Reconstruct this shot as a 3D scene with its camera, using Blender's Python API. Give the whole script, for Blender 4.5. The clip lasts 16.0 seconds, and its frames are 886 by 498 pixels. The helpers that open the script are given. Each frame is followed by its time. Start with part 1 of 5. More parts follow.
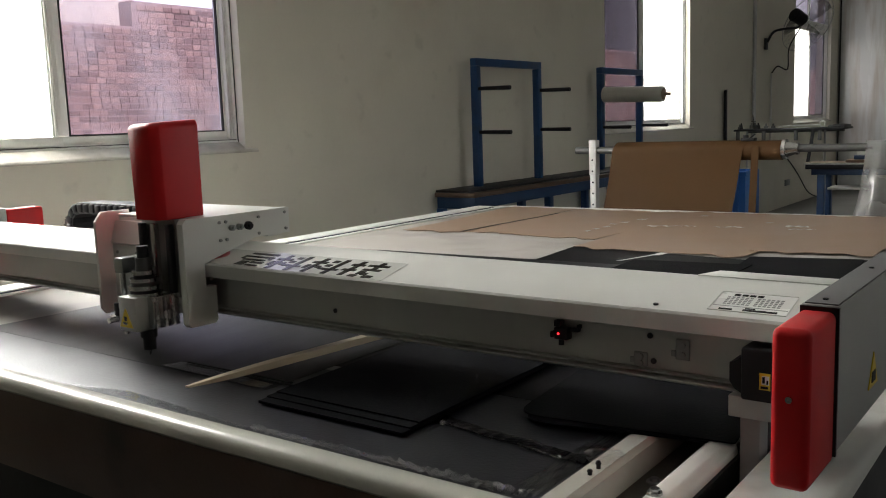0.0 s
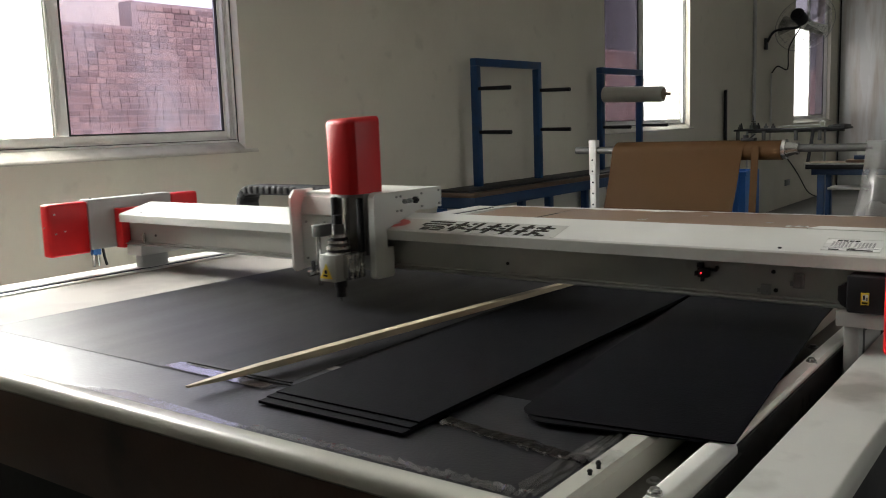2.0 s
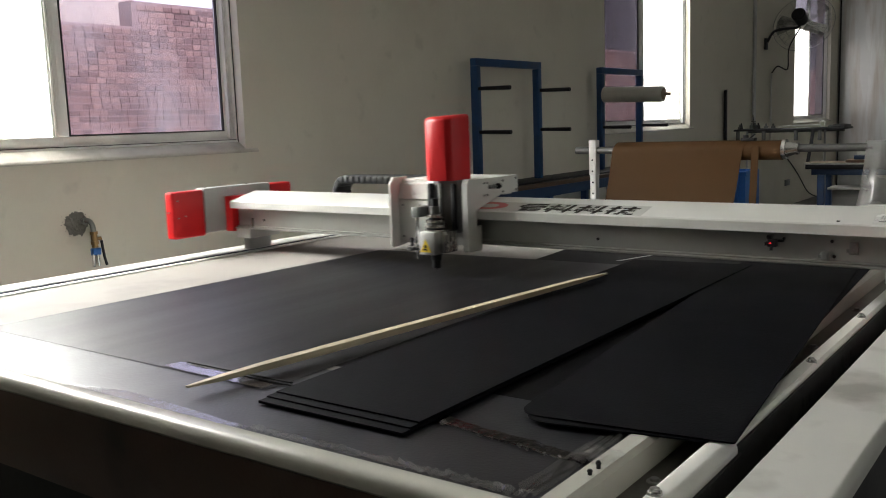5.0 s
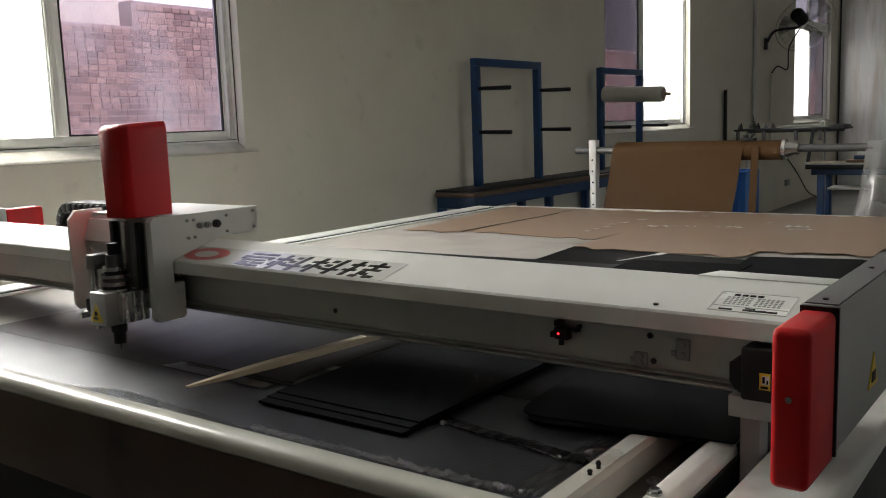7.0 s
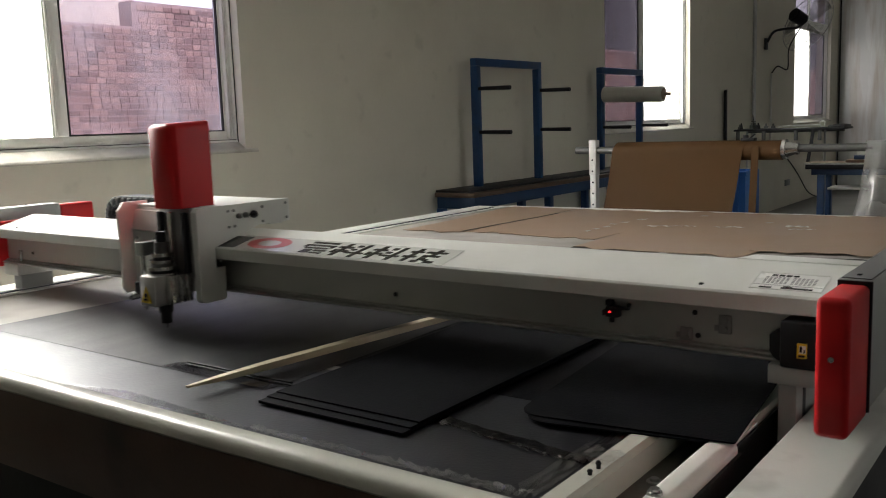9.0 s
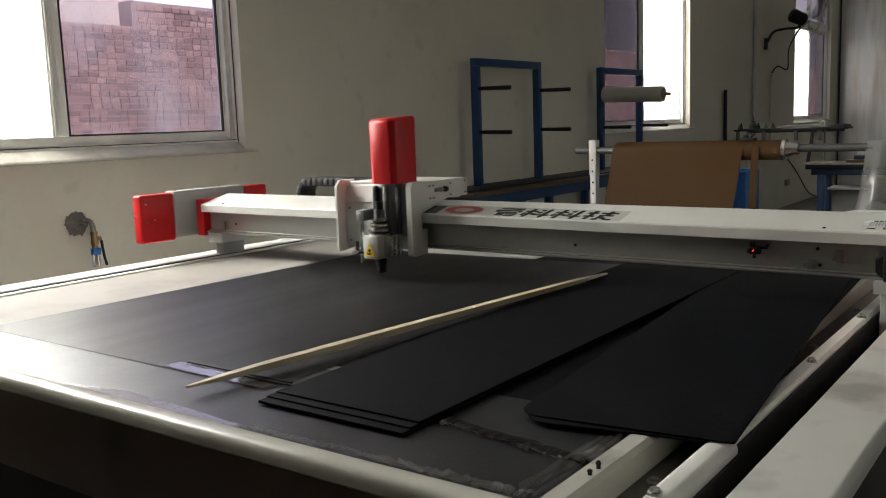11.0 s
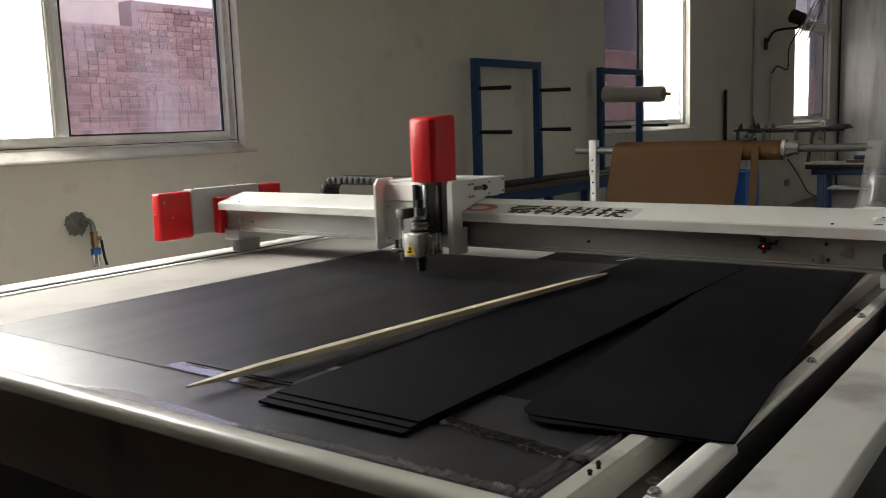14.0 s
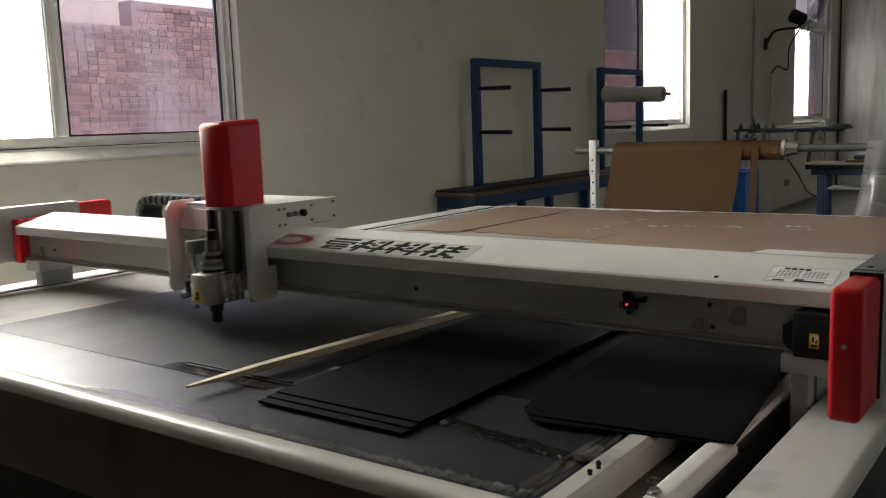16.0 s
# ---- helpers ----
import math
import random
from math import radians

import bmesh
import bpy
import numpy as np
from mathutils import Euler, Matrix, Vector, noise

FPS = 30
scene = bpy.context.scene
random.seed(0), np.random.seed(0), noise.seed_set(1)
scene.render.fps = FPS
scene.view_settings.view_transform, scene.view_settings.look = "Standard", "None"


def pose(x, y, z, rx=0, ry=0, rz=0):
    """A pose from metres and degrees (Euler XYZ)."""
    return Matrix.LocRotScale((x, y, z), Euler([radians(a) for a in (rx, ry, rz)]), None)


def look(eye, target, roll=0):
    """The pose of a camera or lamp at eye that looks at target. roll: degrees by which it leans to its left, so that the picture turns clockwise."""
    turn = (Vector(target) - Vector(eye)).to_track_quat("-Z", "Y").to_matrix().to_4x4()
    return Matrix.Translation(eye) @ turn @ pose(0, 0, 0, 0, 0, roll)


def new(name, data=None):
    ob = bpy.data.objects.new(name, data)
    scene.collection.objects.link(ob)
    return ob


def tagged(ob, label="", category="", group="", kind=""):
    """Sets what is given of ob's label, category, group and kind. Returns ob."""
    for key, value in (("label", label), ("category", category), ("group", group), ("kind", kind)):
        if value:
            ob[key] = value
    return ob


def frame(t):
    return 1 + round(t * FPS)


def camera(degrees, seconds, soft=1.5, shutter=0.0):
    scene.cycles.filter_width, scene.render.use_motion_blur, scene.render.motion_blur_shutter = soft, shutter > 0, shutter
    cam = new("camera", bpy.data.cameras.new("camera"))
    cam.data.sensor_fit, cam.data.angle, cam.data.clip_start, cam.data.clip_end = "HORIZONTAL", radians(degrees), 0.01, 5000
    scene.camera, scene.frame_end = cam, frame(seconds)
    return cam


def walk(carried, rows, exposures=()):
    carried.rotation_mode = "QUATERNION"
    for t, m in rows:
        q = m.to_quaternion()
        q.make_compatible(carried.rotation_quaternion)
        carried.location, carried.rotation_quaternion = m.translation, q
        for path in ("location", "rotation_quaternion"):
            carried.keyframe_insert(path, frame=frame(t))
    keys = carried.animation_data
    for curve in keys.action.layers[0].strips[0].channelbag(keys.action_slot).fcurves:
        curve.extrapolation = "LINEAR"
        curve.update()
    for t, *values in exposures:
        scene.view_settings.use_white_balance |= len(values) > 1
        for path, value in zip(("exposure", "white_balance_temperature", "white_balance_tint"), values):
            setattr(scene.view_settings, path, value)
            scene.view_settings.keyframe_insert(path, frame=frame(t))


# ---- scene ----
# camera: it stands still beside the near right corner of the cutting table
cam = camera(52.64, 16.0, 1.0, 0.5)
EYE = Vector((0.0, 0.0, 1.28))
VIEW = Vector((-0.58750, 0.79741, -0.13862))
STAND = look(EYE, EYE + VIEW, -2.013)
walk(cam, [(0.0, STAND), (16.0, STAND)], exposures=[(0.0, 0.73, 6500, 10), (3.5, 0.60, 6500, 10), (8.5, 0.64, 6550, 10), (11.3, 0.39, 6650, 10), (14.5, 0.36, 6650, 10), (16.0, 0.44, 6650, 10)])

# light: a bright overcast sky outside the row of windows
world = bpy.data.worlds.new("sky")
scene.world = world
world.use_nodes = True
wn = world.node_tree.nodes
sky = wn.new("ShaderNodeTexSky")
sky.sky_type, sky.sun_disc = "NISHITA", False
sky.sun_elevation, sky.sun_rotation = radians(55), radians(90)
sky.air_density, sky.dust_density = 1.0, 4.0
haze = wn.new("ShaderNodeHueSaturation")
haze.inputs["Saturation"].default_value, haze.inputs["Value"].default_value = 0.35, 3.2
world.node_tree.links.new(sky.outputs[0], haze.inputs["Color"])
world.node_tree.links.new(haze.outputs[0], wn["Background"].inputs[0])
wn["Background"].inputs[1].default_value = 0.15
sun = new("sun", bpy.data.lights.new("sun", "SUN"))
sun.data.energy, sun.data.angle, sun.data.color = 0.6, radians(20), (1.0, 0.96, 0.9)
sun.matrix_world = look((1.0, 4.0, 8.6), (-5.0, 4.0, 0.0))

M = 0.85          # height of the cutting mat
XW = -3.45        # inner face of the window wall
YE = 15.45        # inner face of the end wall
CEIL = 3.9


def window_light(name, y0, y1, z0, z1, watts, x=-3.72, to=0.0):
    lamp = new(name, bpy.data.lights.new(name, "AREA"))
    lamp.data.shape, lamp.data.size, lamp.data.size_y = "RECTANGLE", y1 - y0, z1 - z0
    lamp.data.energy, lamp.data.color = watts, (1.0, 0.99, 0.96)
    lamp.data.spread = radians(165)
    lamp.matrix_world = look((x, (y0 + y1) / 2, (z0 + z1) / 2), (to, (y0 + y1) / 2, (z0 + z1) / 2))


W_TOP = 3.0
window_light("window_light", 1.10, 2.07, 1.27, 2.93, 56, -3.58)
window_light("window_light", 8.1, 9.1, 1.21, 2.95, 23)
window_light("window_light", 13.3, 14.1, 1.2, 2.55, 17)
window_light("window_light", 4.2, 5.9, 1.1, 2.9, 0.8, 4.70)


# ---- materials ----
def material(name, color, rough=0.6, metal=0.0, vary=0.12, scale=8.0, fine=120.0, bump=0.15, stain_or_tone=None, stain_or_tone_amount=0.0,
             stain_or_tone_scale=2.5, spread=0.0, ends=None, smudge=0.0, coat=0.0, stretch=(1, 1, 1), rough_vary=0.15, spec=0.5, daylight_tint=None):
    m = bpy.data.materials.new(name)
    m.use_nodes = True
    n, l = m.node_tree.nodes, m.node_tree.links
    b = n["Principled BSDF"]
    tc, mp = n.new("ShaderNodeTexCoord"), n.new("ShaderNodeMapping")
    mp.inputs["Scale"].default_value = stretch
    l.new(tc.outputs["Object"], mp.inputs["Vector"])

    def noise_tex(s, detail=4.0):
        t = n.new("ShaderNodeTexNoise")
        t.inputs["Scale"].default_value, t.inputs["Detail"].default_value = s, detail
        l.new(mp.outputs[0], t.inputs["Vector"])
        return t.outputs["Fac"]

    def mix(a, b2, fac, blend="MIX"):
        x = n.new("ShaderNodeMix")
        x.data_type, x.blend_type = "RGBA", blend
        for sock, v in ((x.inputs["Factor"], fac), (x.inputs["A"], a), (x.inputs["B"], b2)):
            if isinstance(v, bpy.types.NodeSocket):
                l.new(v, sock)
            else:
                sock.default_value = v if isinstance(v, float) else (*v[:3], 1)
        return x.outputs["Result"]

    def ramp(v, lo, hi):
        r = n.new("ShaderNodeMapRange")
        r.inputs["From Min"].default_value, r.inputs["From Max"].default_value = lo, hi
        l.new(v, r.inputs["Value"])
        return r.outputs["Result"]

    big, small = noise_tex(scale), noise_tex(fine, 2.0)
    dark = [c * (1 - vary) for c in color]
    light = [min(1.0, c * (1 + vary)) for c in color]
    col = mix(dark, light, ramp(big, 0.3, 0.7))
    col = mix(col, mix(dark, light, small), 0.4)
    if spread:
        info = n.new("ShaderNodeObjectInfo")
        geo = n.new("ShaderNodeNewGeometry")
        add = n.new("ShaderNodeMath")
        add.operation = "ADD"
        l.new(info.outputs["Random"], add.inputs[0])
        l.new(geo.outputs["Random Per Island"], add.inputs[1])
        fr = n.new("ShaderNodeMath")
        fr.operation = "FRACT"
        l.new(add.outputs[0], fr.inputs[0])
        lo, hi = ends or ([c * (1 - spread) for c in color], [min(1, c * (1 + spread)) for c in color])
        col = mix(mix(col, lo, 0.7), mix(col, hi, 0.7), fr.outputs[0])
    # second colour by noise: stains, and painted reflections on the end wall
    if stain_or_tone:
        s = ramp(noise_tex(stain_or_tone_scale, 6.0), 0.52, 0.72)
        k = n.new("ShaderNodeMath")
        k.operation = "MULTIPLY"
        k.inputs[1].default_value = stain_or_tone_amount
        l.new(s, k.inputs[0])
        col = mix(col, stain_or_tone, k.outputs[0])
    if smudge:
        s2 = ramp(noise_tex(7.0, 3.0), 0.64, 0.76)
        k2 = n.new("ShaderNodeMath")
        k2.operation = "MULTIPLY"
        k2.inputs[1].default_value = smudge
        l.new(s2, k2.inputs[0])
        col = mix(col, [c * 0.45 for c in color], k2.outputs[0])
    l.new(col, b.inputs["Base Color"])
    b.inputs["Metallic"].default_value = metal
    rr = n.new("ShaderNodeMapRange")
    rr.inputs["To Min"].default_value, rr.inputs["To Max"].default_value = max(0.02, rough - rough_vary), min(1.0, rough + rough_vary)
    l.new(big, rr.inputs["Value"])
    l.new(rr.outputs["Result"], b.inputs["Roughness"])
    b.inputs["Coat Weight"].default_value = coat
    b.inputs["Specular IOR Level"].default_value = spec
    # specular tint that colours reflections like bluish daylight
    if daylight_tint:
        b.inputs["Specular Tint"].default_value = (*daylight_tint, 1)
    if bump:
        bp = n.new("ShaderNodeBump")
        bp.inputs["Strength"].default_value, bp.inputs["Distance"].default_value = bump, 0.004
        l.new(small, bp.inputs["Height"])
        l.new(bp.outputs[0], b.inputs["Normal"])
    return m


def pane_material(name, tint, gloss=0.08, reflection_haze=0.0, rough=0.03):
    m = bpy.data.materials.new(name)
    m.use_nodes = True
    n, l = m.node_tree.nodes, m.node_tree.links
    n.remove(n["Principled BSDF"])
    tr, gl, mx = n.new("ShaderNodeBsdfTransparent"), n.new("ShaderNodeBsdfGlossy"), n.new("ShaderNodeMixShader")
    tr.inputs[0].default_value = (*tint, 1)
    gl.inputs["Roughness"].default_value = rough
    mx.inputs[0].default_value = gloss
    l.new(tr.outputs[0], mx.inputs[1])
    l.new(gl.outputs[0], mx.inputs[2])
    # a patchy translucent veil stands in for hazy reflections on the glass
    if reflection_haze:
        veil, mx2 = n.new("ShaderNodeBsdfTranslucent"), n.new("ShaderNodeMixShader")
        veil.inputs[0].default_value = (0.8, 0.8, 0.84, 1)
        tc, mp, nt, r = n.new("ShaderNodeTexCoord"), n.new("ShaderNodeMapping"), n.new("ShaderNodeTexNoise"), n.new("ShaderNodeMapRange")
        mp.inputs["Scale"].default_value = (1, 1, 0.6)
        nt.inputs["Scale"].default_value, nt.inputs["Detail"].default_value = 3.0, 3.0
        r.inputs["From Min"].default_value, r.inputs["From Max"].default_value = 0.35, 0.75
        r.inputs["To Min"].default_value, r.inputs["To Max"].default_value = 0.01, reflection_haze
        l.new(tc.outputs["Object"], mp.inputs["Vector"])
        l.new(mp.outputs[0], nt.inputs["Vector"])
        l.new(nt.outputs["Fac"], r.inputs["Value"])
        l.new(r.outputs["Result"], mx2.inputs[0])
        l.new(mx.outputs[0], mx2.inputs[1])
        l.new(veil.outputs[0], mx2.inputs[2])
        mx = mx2
    l.new(mx.outputs[0], n["Material Output"].inputs[0])
    return m


def film_material(name, tint, fac, rough=0.15):
    m = bpy.data.materials.new(name)
    m.use_nodes = True
    n, l = m.node_tree.nodes, m.node_tree.links
    b = n["Principled BSDF"]
    b.inputs["Base Color"].default_value, b.inputs["Roughness"].default_value = (*tint, 1), rough
    tr, mx = n.new("ShaderNodeBsdfTransparent"), n.new("ShaderNodeMixShader")
    t = n.new("ShaderNodeTexNoise")
    t.inputs["Scale"].default_value = 9.0
    r = n.new("ShaderNodeMapRange")
    r.inputs["From Min"].default_value, r.inputs["From Max"].default_value = 0.3, 0.7
    r.inputs["To Min"].default_value, r.inputs["To Max"].default_value = max(0, fac - 0.2), min(1, fac + 0.2)
    tc = n.new("ShaderNodeTexCoord")
    l.new(tc.outputs["Object"], t.inputs["Vector"])
    l.new(t.outputs["Fac"], r.inputs["Value"])
    l.new(r.outputs["Result"], mx.inputs[0])
    l.new(tr.outputs[0], mx.inputs[1])
    l.new(b.outputs[0], mx.inputs[2])
    l.new(mx.outputs[0], n["Material Output"].inputs[0])
    return m


def glow(name, color, strength):
    m = bpy.data.materials.new(name)
    m.use_nodes = True
    b = m.node_tree.nodes["Principled BSDF"]
    b.inputs["Base Color"].default_value = (*color, 1)
    b.inputs["Emission Color"].default_value = (*color, 1)
    b.inputs["Emission Strength"].default_value = strength
    return m


PLASTER = material("plaster", (0.615, 0.59, 0.505), 0.8, vary=0.05, scale=1.2, fine=40, bump=0.12, stain_or_tone=(0.42, 0.385, 0.32), stain_or_tone_amount=0.3, stain_or_tone_scale=1.3, smudge=0.2)
# the brown stretched noise paints brick reflections into the gloss grey
PLASTER_GREY = material("grey_gloss_paint", (0.60, 0.605, 0.60), 0.24, vary=0.06, scale=1.5, fine=30, bump=0.08, stain_or_tone=(0.33, 0.25, 0.19), stain_or_tone_amount=0.8, stain_or_tone_scale=1.6, stretch=(3.5, 3.5, 0.4))
CONCRETE = material("concrete_floor", (0.125, 0.122, 0.113), 0.6, vary=0.15, scale=3, fine=60, bump=0.2, stain_or_tone=(0.085, 0.083, 0.077), stain_or_tone_amount=0.6)
FAR_PAINT = material("dull_wall_paint", (0.34, 0.33, 0.30), 0.85, vary=0.05, scale=2)
CEILING = material("ceiling_paint", (0.55, 0.54, 0.51), 0.85, vary=0.04, scale=2)
WHITE_FRAME = material("white_window_frame", (0.81, 0.81, 0.77), 0.35, vary=0.04, scale=6, bump=0.03, stain_or_tone=(0.5, 0.47, 0.40), stain_or_tone_amount=0.25, stain_or_tone_scale=5)
MACHINE_WHITE = material("machine_paint", (0.66, 0.665, 0.63), 0.40, vary=0.03, scale=5, fine=300, bump=0.04, rough_vary=0.05, stain_or_tone=(0.5, 0.49, 0.44), stain_or_tone_amount=0.3, stain_or_tone_scale=4)
MACHINE_GREY = material("grey_sheet_metal", (0.365, 0.37, 0.36), 0.4, vary=0.04, scale=6, fine=300, bump=0.03, rough_vary=0.05)
ANODISED = material("anodised_aluminium", (0.55, 0.555, 0.54), 0.38, 0.55, vary=0.05, scale=5, fine=200, bump=0.03, stretch=(0.2, 3, 3))
BEAM_ALU = material("beam_extrusion", (0.42, 0.425, 0.405), 0.34, 0.65, vary=0.05, scale=6, fine=200, bump=0.03, rough_vary=0.05, stretch=(0.3, 2, 3))
TOP_GREY = material("dark_grey_paint", (0.13, 0.13, 0.135), 0.45, vary=0.06, scale=12, fine=250, bump=0.03, rough_vary=0.05)
STEEL = material("bright_steel", (0.58, 0.58, 0.57), 0.25, 1.0, vary=0.08, scale=12, fine=200, bump=0.03)
SILL_GRIME = material("grimy_sill_plaster", (0.47, 0.455, 0.405), 0.85, vary=0.08, scale=9, fine=60, bump=0.15, stain_or_tone=(0.26, 0.22, 0.18), stain_or_tone_amount=0.55, stain_or_tone_scale=7)
DARK_STEEL = material("dark_steel", (0.13, 0.13, 0.125), 0.5, 0.6, vary=0.2, scale=10, fine=100, bump=0.1)
COLUMN_STEEL = material("ground_steel", (0.36, 0.36, 0.355), 0.3, 0.85, vary=0.08, scale=10, fine=150, bump=0.04, stretch=(6, 6, 0.4), rough_vary=0.05)
DULL_STEEL = material("dull_steel", (0.28, 0.29, 0.28), 0.45, 0.8, vary=0.2, scale=10, fine=100, bump=0.1)
UNDERLAY = material("dark_underlay", (0.008, 0.008, 0.010), 0.42, vary=0.35, scale=5, fine=170, bump=0.09, rough_vary=0.10, stain_or_tone=(0.022, 0.021, 0.025), stain_or_tone_amount=0.7, stain_or_tone_scale=11, spec=0.44, daylight_tint=(0.84, 0.89, 1.0))
APRON = material("apron_paint", (0.088, 0.050, 0.034), 0.35, 0.1, vary=0.2, scale=4, fine=150, bump=0.05, stain_or_tone=(0.026, 0.016, 0.012), stain_or_tone_amount=0.9, stain_or_tone_scale=5.0, spec=0.25)
TRIM_WHITE = material("worn_white_trim", (0.54, 0.535, 0.475), 0.27, 0.0, vary=0.015, scale=40, fine=200, bump=0.0, rough_vary=0.0)
RED = material("red_gloss_plastic", (0.56, 0.013, 0.016), 0.34, vary=0.04, scale=9, fine=250, bump=0.02, rough_vary=0.025, spec=0.28)
BLACK_PLASTIC = material("black_plastic", (0.015, 0.015, 0.017), 0.5, vary=0.2, scale=12, bump=0.05, spec=0.3)
BLACK_BOARD = material("black_board", (0.0021, 0.0022, 0.0033), 0.68, vary=0.25, scale=6, fine=220, bump=0.12, rough_vary=0.05, spec=0.05, stain_or_tone=(0.005, 0.005, 0.006), stain_or_tone_amount=0.5, stain_or_tone_scale=9, daylight_tint=(0.80, 0.86, 1.0))
BLACK_SHEET = material("black_sheet_film", (0.0050, 0.0048, 0.0064), 0.45, vary=0.3, scale=5, fine=200, bump=0.08, rough_vary=0.10, spec=0.20, stretch=(1.6, 0.12, 1), daylight_tint=(0.88, 0.90, 1.0))
BLACK_SATIN = material("black_satin_film", (0.0018, 0.0018, 0.0026), 0.5, vary=0.3, scale=5, fine=200, bump=0.07, rough_vary=0.06, spec=0.05, daylight_tint=(0.85, 0.88, 1.0))
BLACK_EDGE = material("black_board_edge", (0.006, 0.006, 0.007), 0.7, vary=0.2, scale=30)
FELT = material("grey_felt_mat", (0.33, 0.312, 0.286), 0.7, spec=0.18, rough_vary=0.06, vary=0.10, scale=3, fine=260, bump=0.12, stain_or_tone=(0.20, 0.19, 0.18), stain_or_tone_amount=0.6, stain_or_tone_scale=3.5)
KRAFT = material("kraft_paper", (0.265, 0.183, 0.130), 0.55, vary=0.08, scale=2.2, fine=160, bump=0.12, stain_or_tone=(0.27, 0.165, 0.10), stain_or_tone_amount=0.5, spec=0.35)
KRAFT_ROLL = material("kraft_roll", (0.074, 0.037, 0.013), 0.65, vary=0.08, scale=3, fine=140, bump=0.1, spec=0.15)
PINE = material("pine_wood", (0.60, 0.52, 0.36), 0.55, vary=0.15, scale=8, fine=90, bump=0.15, stretch=(8, 0.6, 8))
DARK_WOOD = material("bench_wood", (0.12, 0.073, 0.045), 0.6, vary=0.25, scale=6, fine=90, bump=0.2, stretch=(6, 0.6, 6))
BLUE_STEEL = material("blue_painted_steel", (0.010, 0.055, 0.16), 0.4, vary=0.15, scale=8, fine=150, bump=0.08, stain_or_tone=(0.035, 0.04, 0.055), stain_or_tone_amount=0.5, stain_or_tone_scale=9)
# darker copy of the blue steel, with the bench frame's shade in its colour
NAVY_OR_SHADED = material("navy_or_shaded_blue", (0.012, 0.042, 0.11), 0.45, vary=0.15, scale=8, fine=150, bump=0.08)
BLUE_CRATE = material("blue_plastic", (0.02, 0.13, 0.42), 0.4, vary=0.1, scale=8, bump=0.05)
BRICK = material("red_brick", (0.175, 0.100, 0.092), 0.85, vary=0.6, scale=22, fine=70, bump=0.25, spread=0.42, ends=((0.085, 0.044, 0.048), (0.34, 0.225, 0.185)), stain_or_tone=(0.075, 0.06, 0.072), stain_or_tone_amount=0.75, stain_or_tone_scale=3)
MORTAR = material("mortar", (0.27, 0.195, 0.185), 0.9, vary=0.15, scale=10, bump=0.4)
ROOF_DARK = material("dark_roof", (0.06, 0.058, 0.068), 0.8, vary=0.2)
PALE_RENDER = material("pale_render", (0.44, 0.38, 0.32), 0.85, vary=0.06)
EARTH = material("yard_ground", (0.22, 0.20, 0.18), 0.9, vary=0.25, scale=1.5)
YELLOW = material("yellow_sticker", (0.80, 0.58, 0.03), 0.4, vary=0.04, scale=20, bump=0)
INK = material("black_ink", (0.02, 0.02, 0.02), 0.16, vary=0.1, scale=20, bump=0)
INK_GREY = material("grey_print", (0.27, 0.27, 0.27), 0.5, vary=0.1, scale=30, bump=0)
PANEL = material("print_film", (0.63, 0.635, 0.60), 0.14, vary=0.02, scale=20, bump=0, rough_vary=0.04)
LABEL_WHITE = material("white_label", (0.85, 0.85, 0.83), 0.25, vary=0.02, scale=20, bump=0)
LOGO_RED = material("red_print", (0.42, 0.05, 0.045), 0.35, vary=0.05, scale=20, bump=0)
SLOT_BLUE = material("dark_slot", (0.02, 0.025, 0.05), 0.4, vary=0.2)
PVC = material("white_pvc", (0.6, 0.6, 0.57), 0.4, vary=0.06, scale=8)
ROLL_FILM = material("white_film_roll", (0.58, 0.56, 0.52), 0.35, vary=0.06, scale=6, bump=0.05)
BRASS = material("aged_brass", (0.30, 0.20, 0.09), 0.35, 0.9, vary=0.2, scale=20)
SEAL = material("grey_sealant", (0.16, 0.155, 0.14), 0.85, vary=0.25, scale=25, bump=0.5)
RAIL_WHITE = material("rail_paint", (0.80, 0.80, 0.76), 0.36, vary=0.03, scale=5, fine=300, bump=0.04, rough_vary=0.05, stain_or_tone=(0.55, 0.54, 0.48), stain_or_tone_amount=0.3, stain_or_tone_scale=6)
BRUSH = material("black_brush", (0.0025, 0.0025, 0.003), 0.6, vary=0.3, scale=60, fine=400, bump=0.5, stretch=(1, 6, 1))
GUTTER = material("bare_channel", (0.085, 0.078, 0.066), 0.42, 0.3, vary=0.2, scale=7, fine=100, bump=0.08, stain_or_tone=(0.12, 0.09, 0.07), stain_or_tone_amount=0.6, stain_or_tone_scale=9)
PANE = pane_material("tinted_window_glass", (0.80, 0.76, 0.85), 0.07, 0.24)
PANE_CLEAN = pane_material("clean_tinted_glass", (0.43, 0.40, 0.44), 0.06, 0.04)
SHINY_TAPE = pane_material("shiny_tape", (0.95, 0.94, 0.97), 0.26, 0.0, 0.08)
# near-opaque white: the window glint on clear tape put into its colour
GLINT_TAPE = film_material("glint_white_tape", (0.92, 0.92, 0.90), 1.0, 0.06)
WRINKLED_TAPE = pane_material("wrinkled_tape", (0.97, 0.97, 0.975), 0.12, 0.0, 0.025)
BLACK_TAPE = material("black_gloss_tape", (0.004, 0.004, 0.005), 0.14, vary=0.3, scale=20, fine=160, bump=0.25, rough_vary=0.06, spec=0.45)
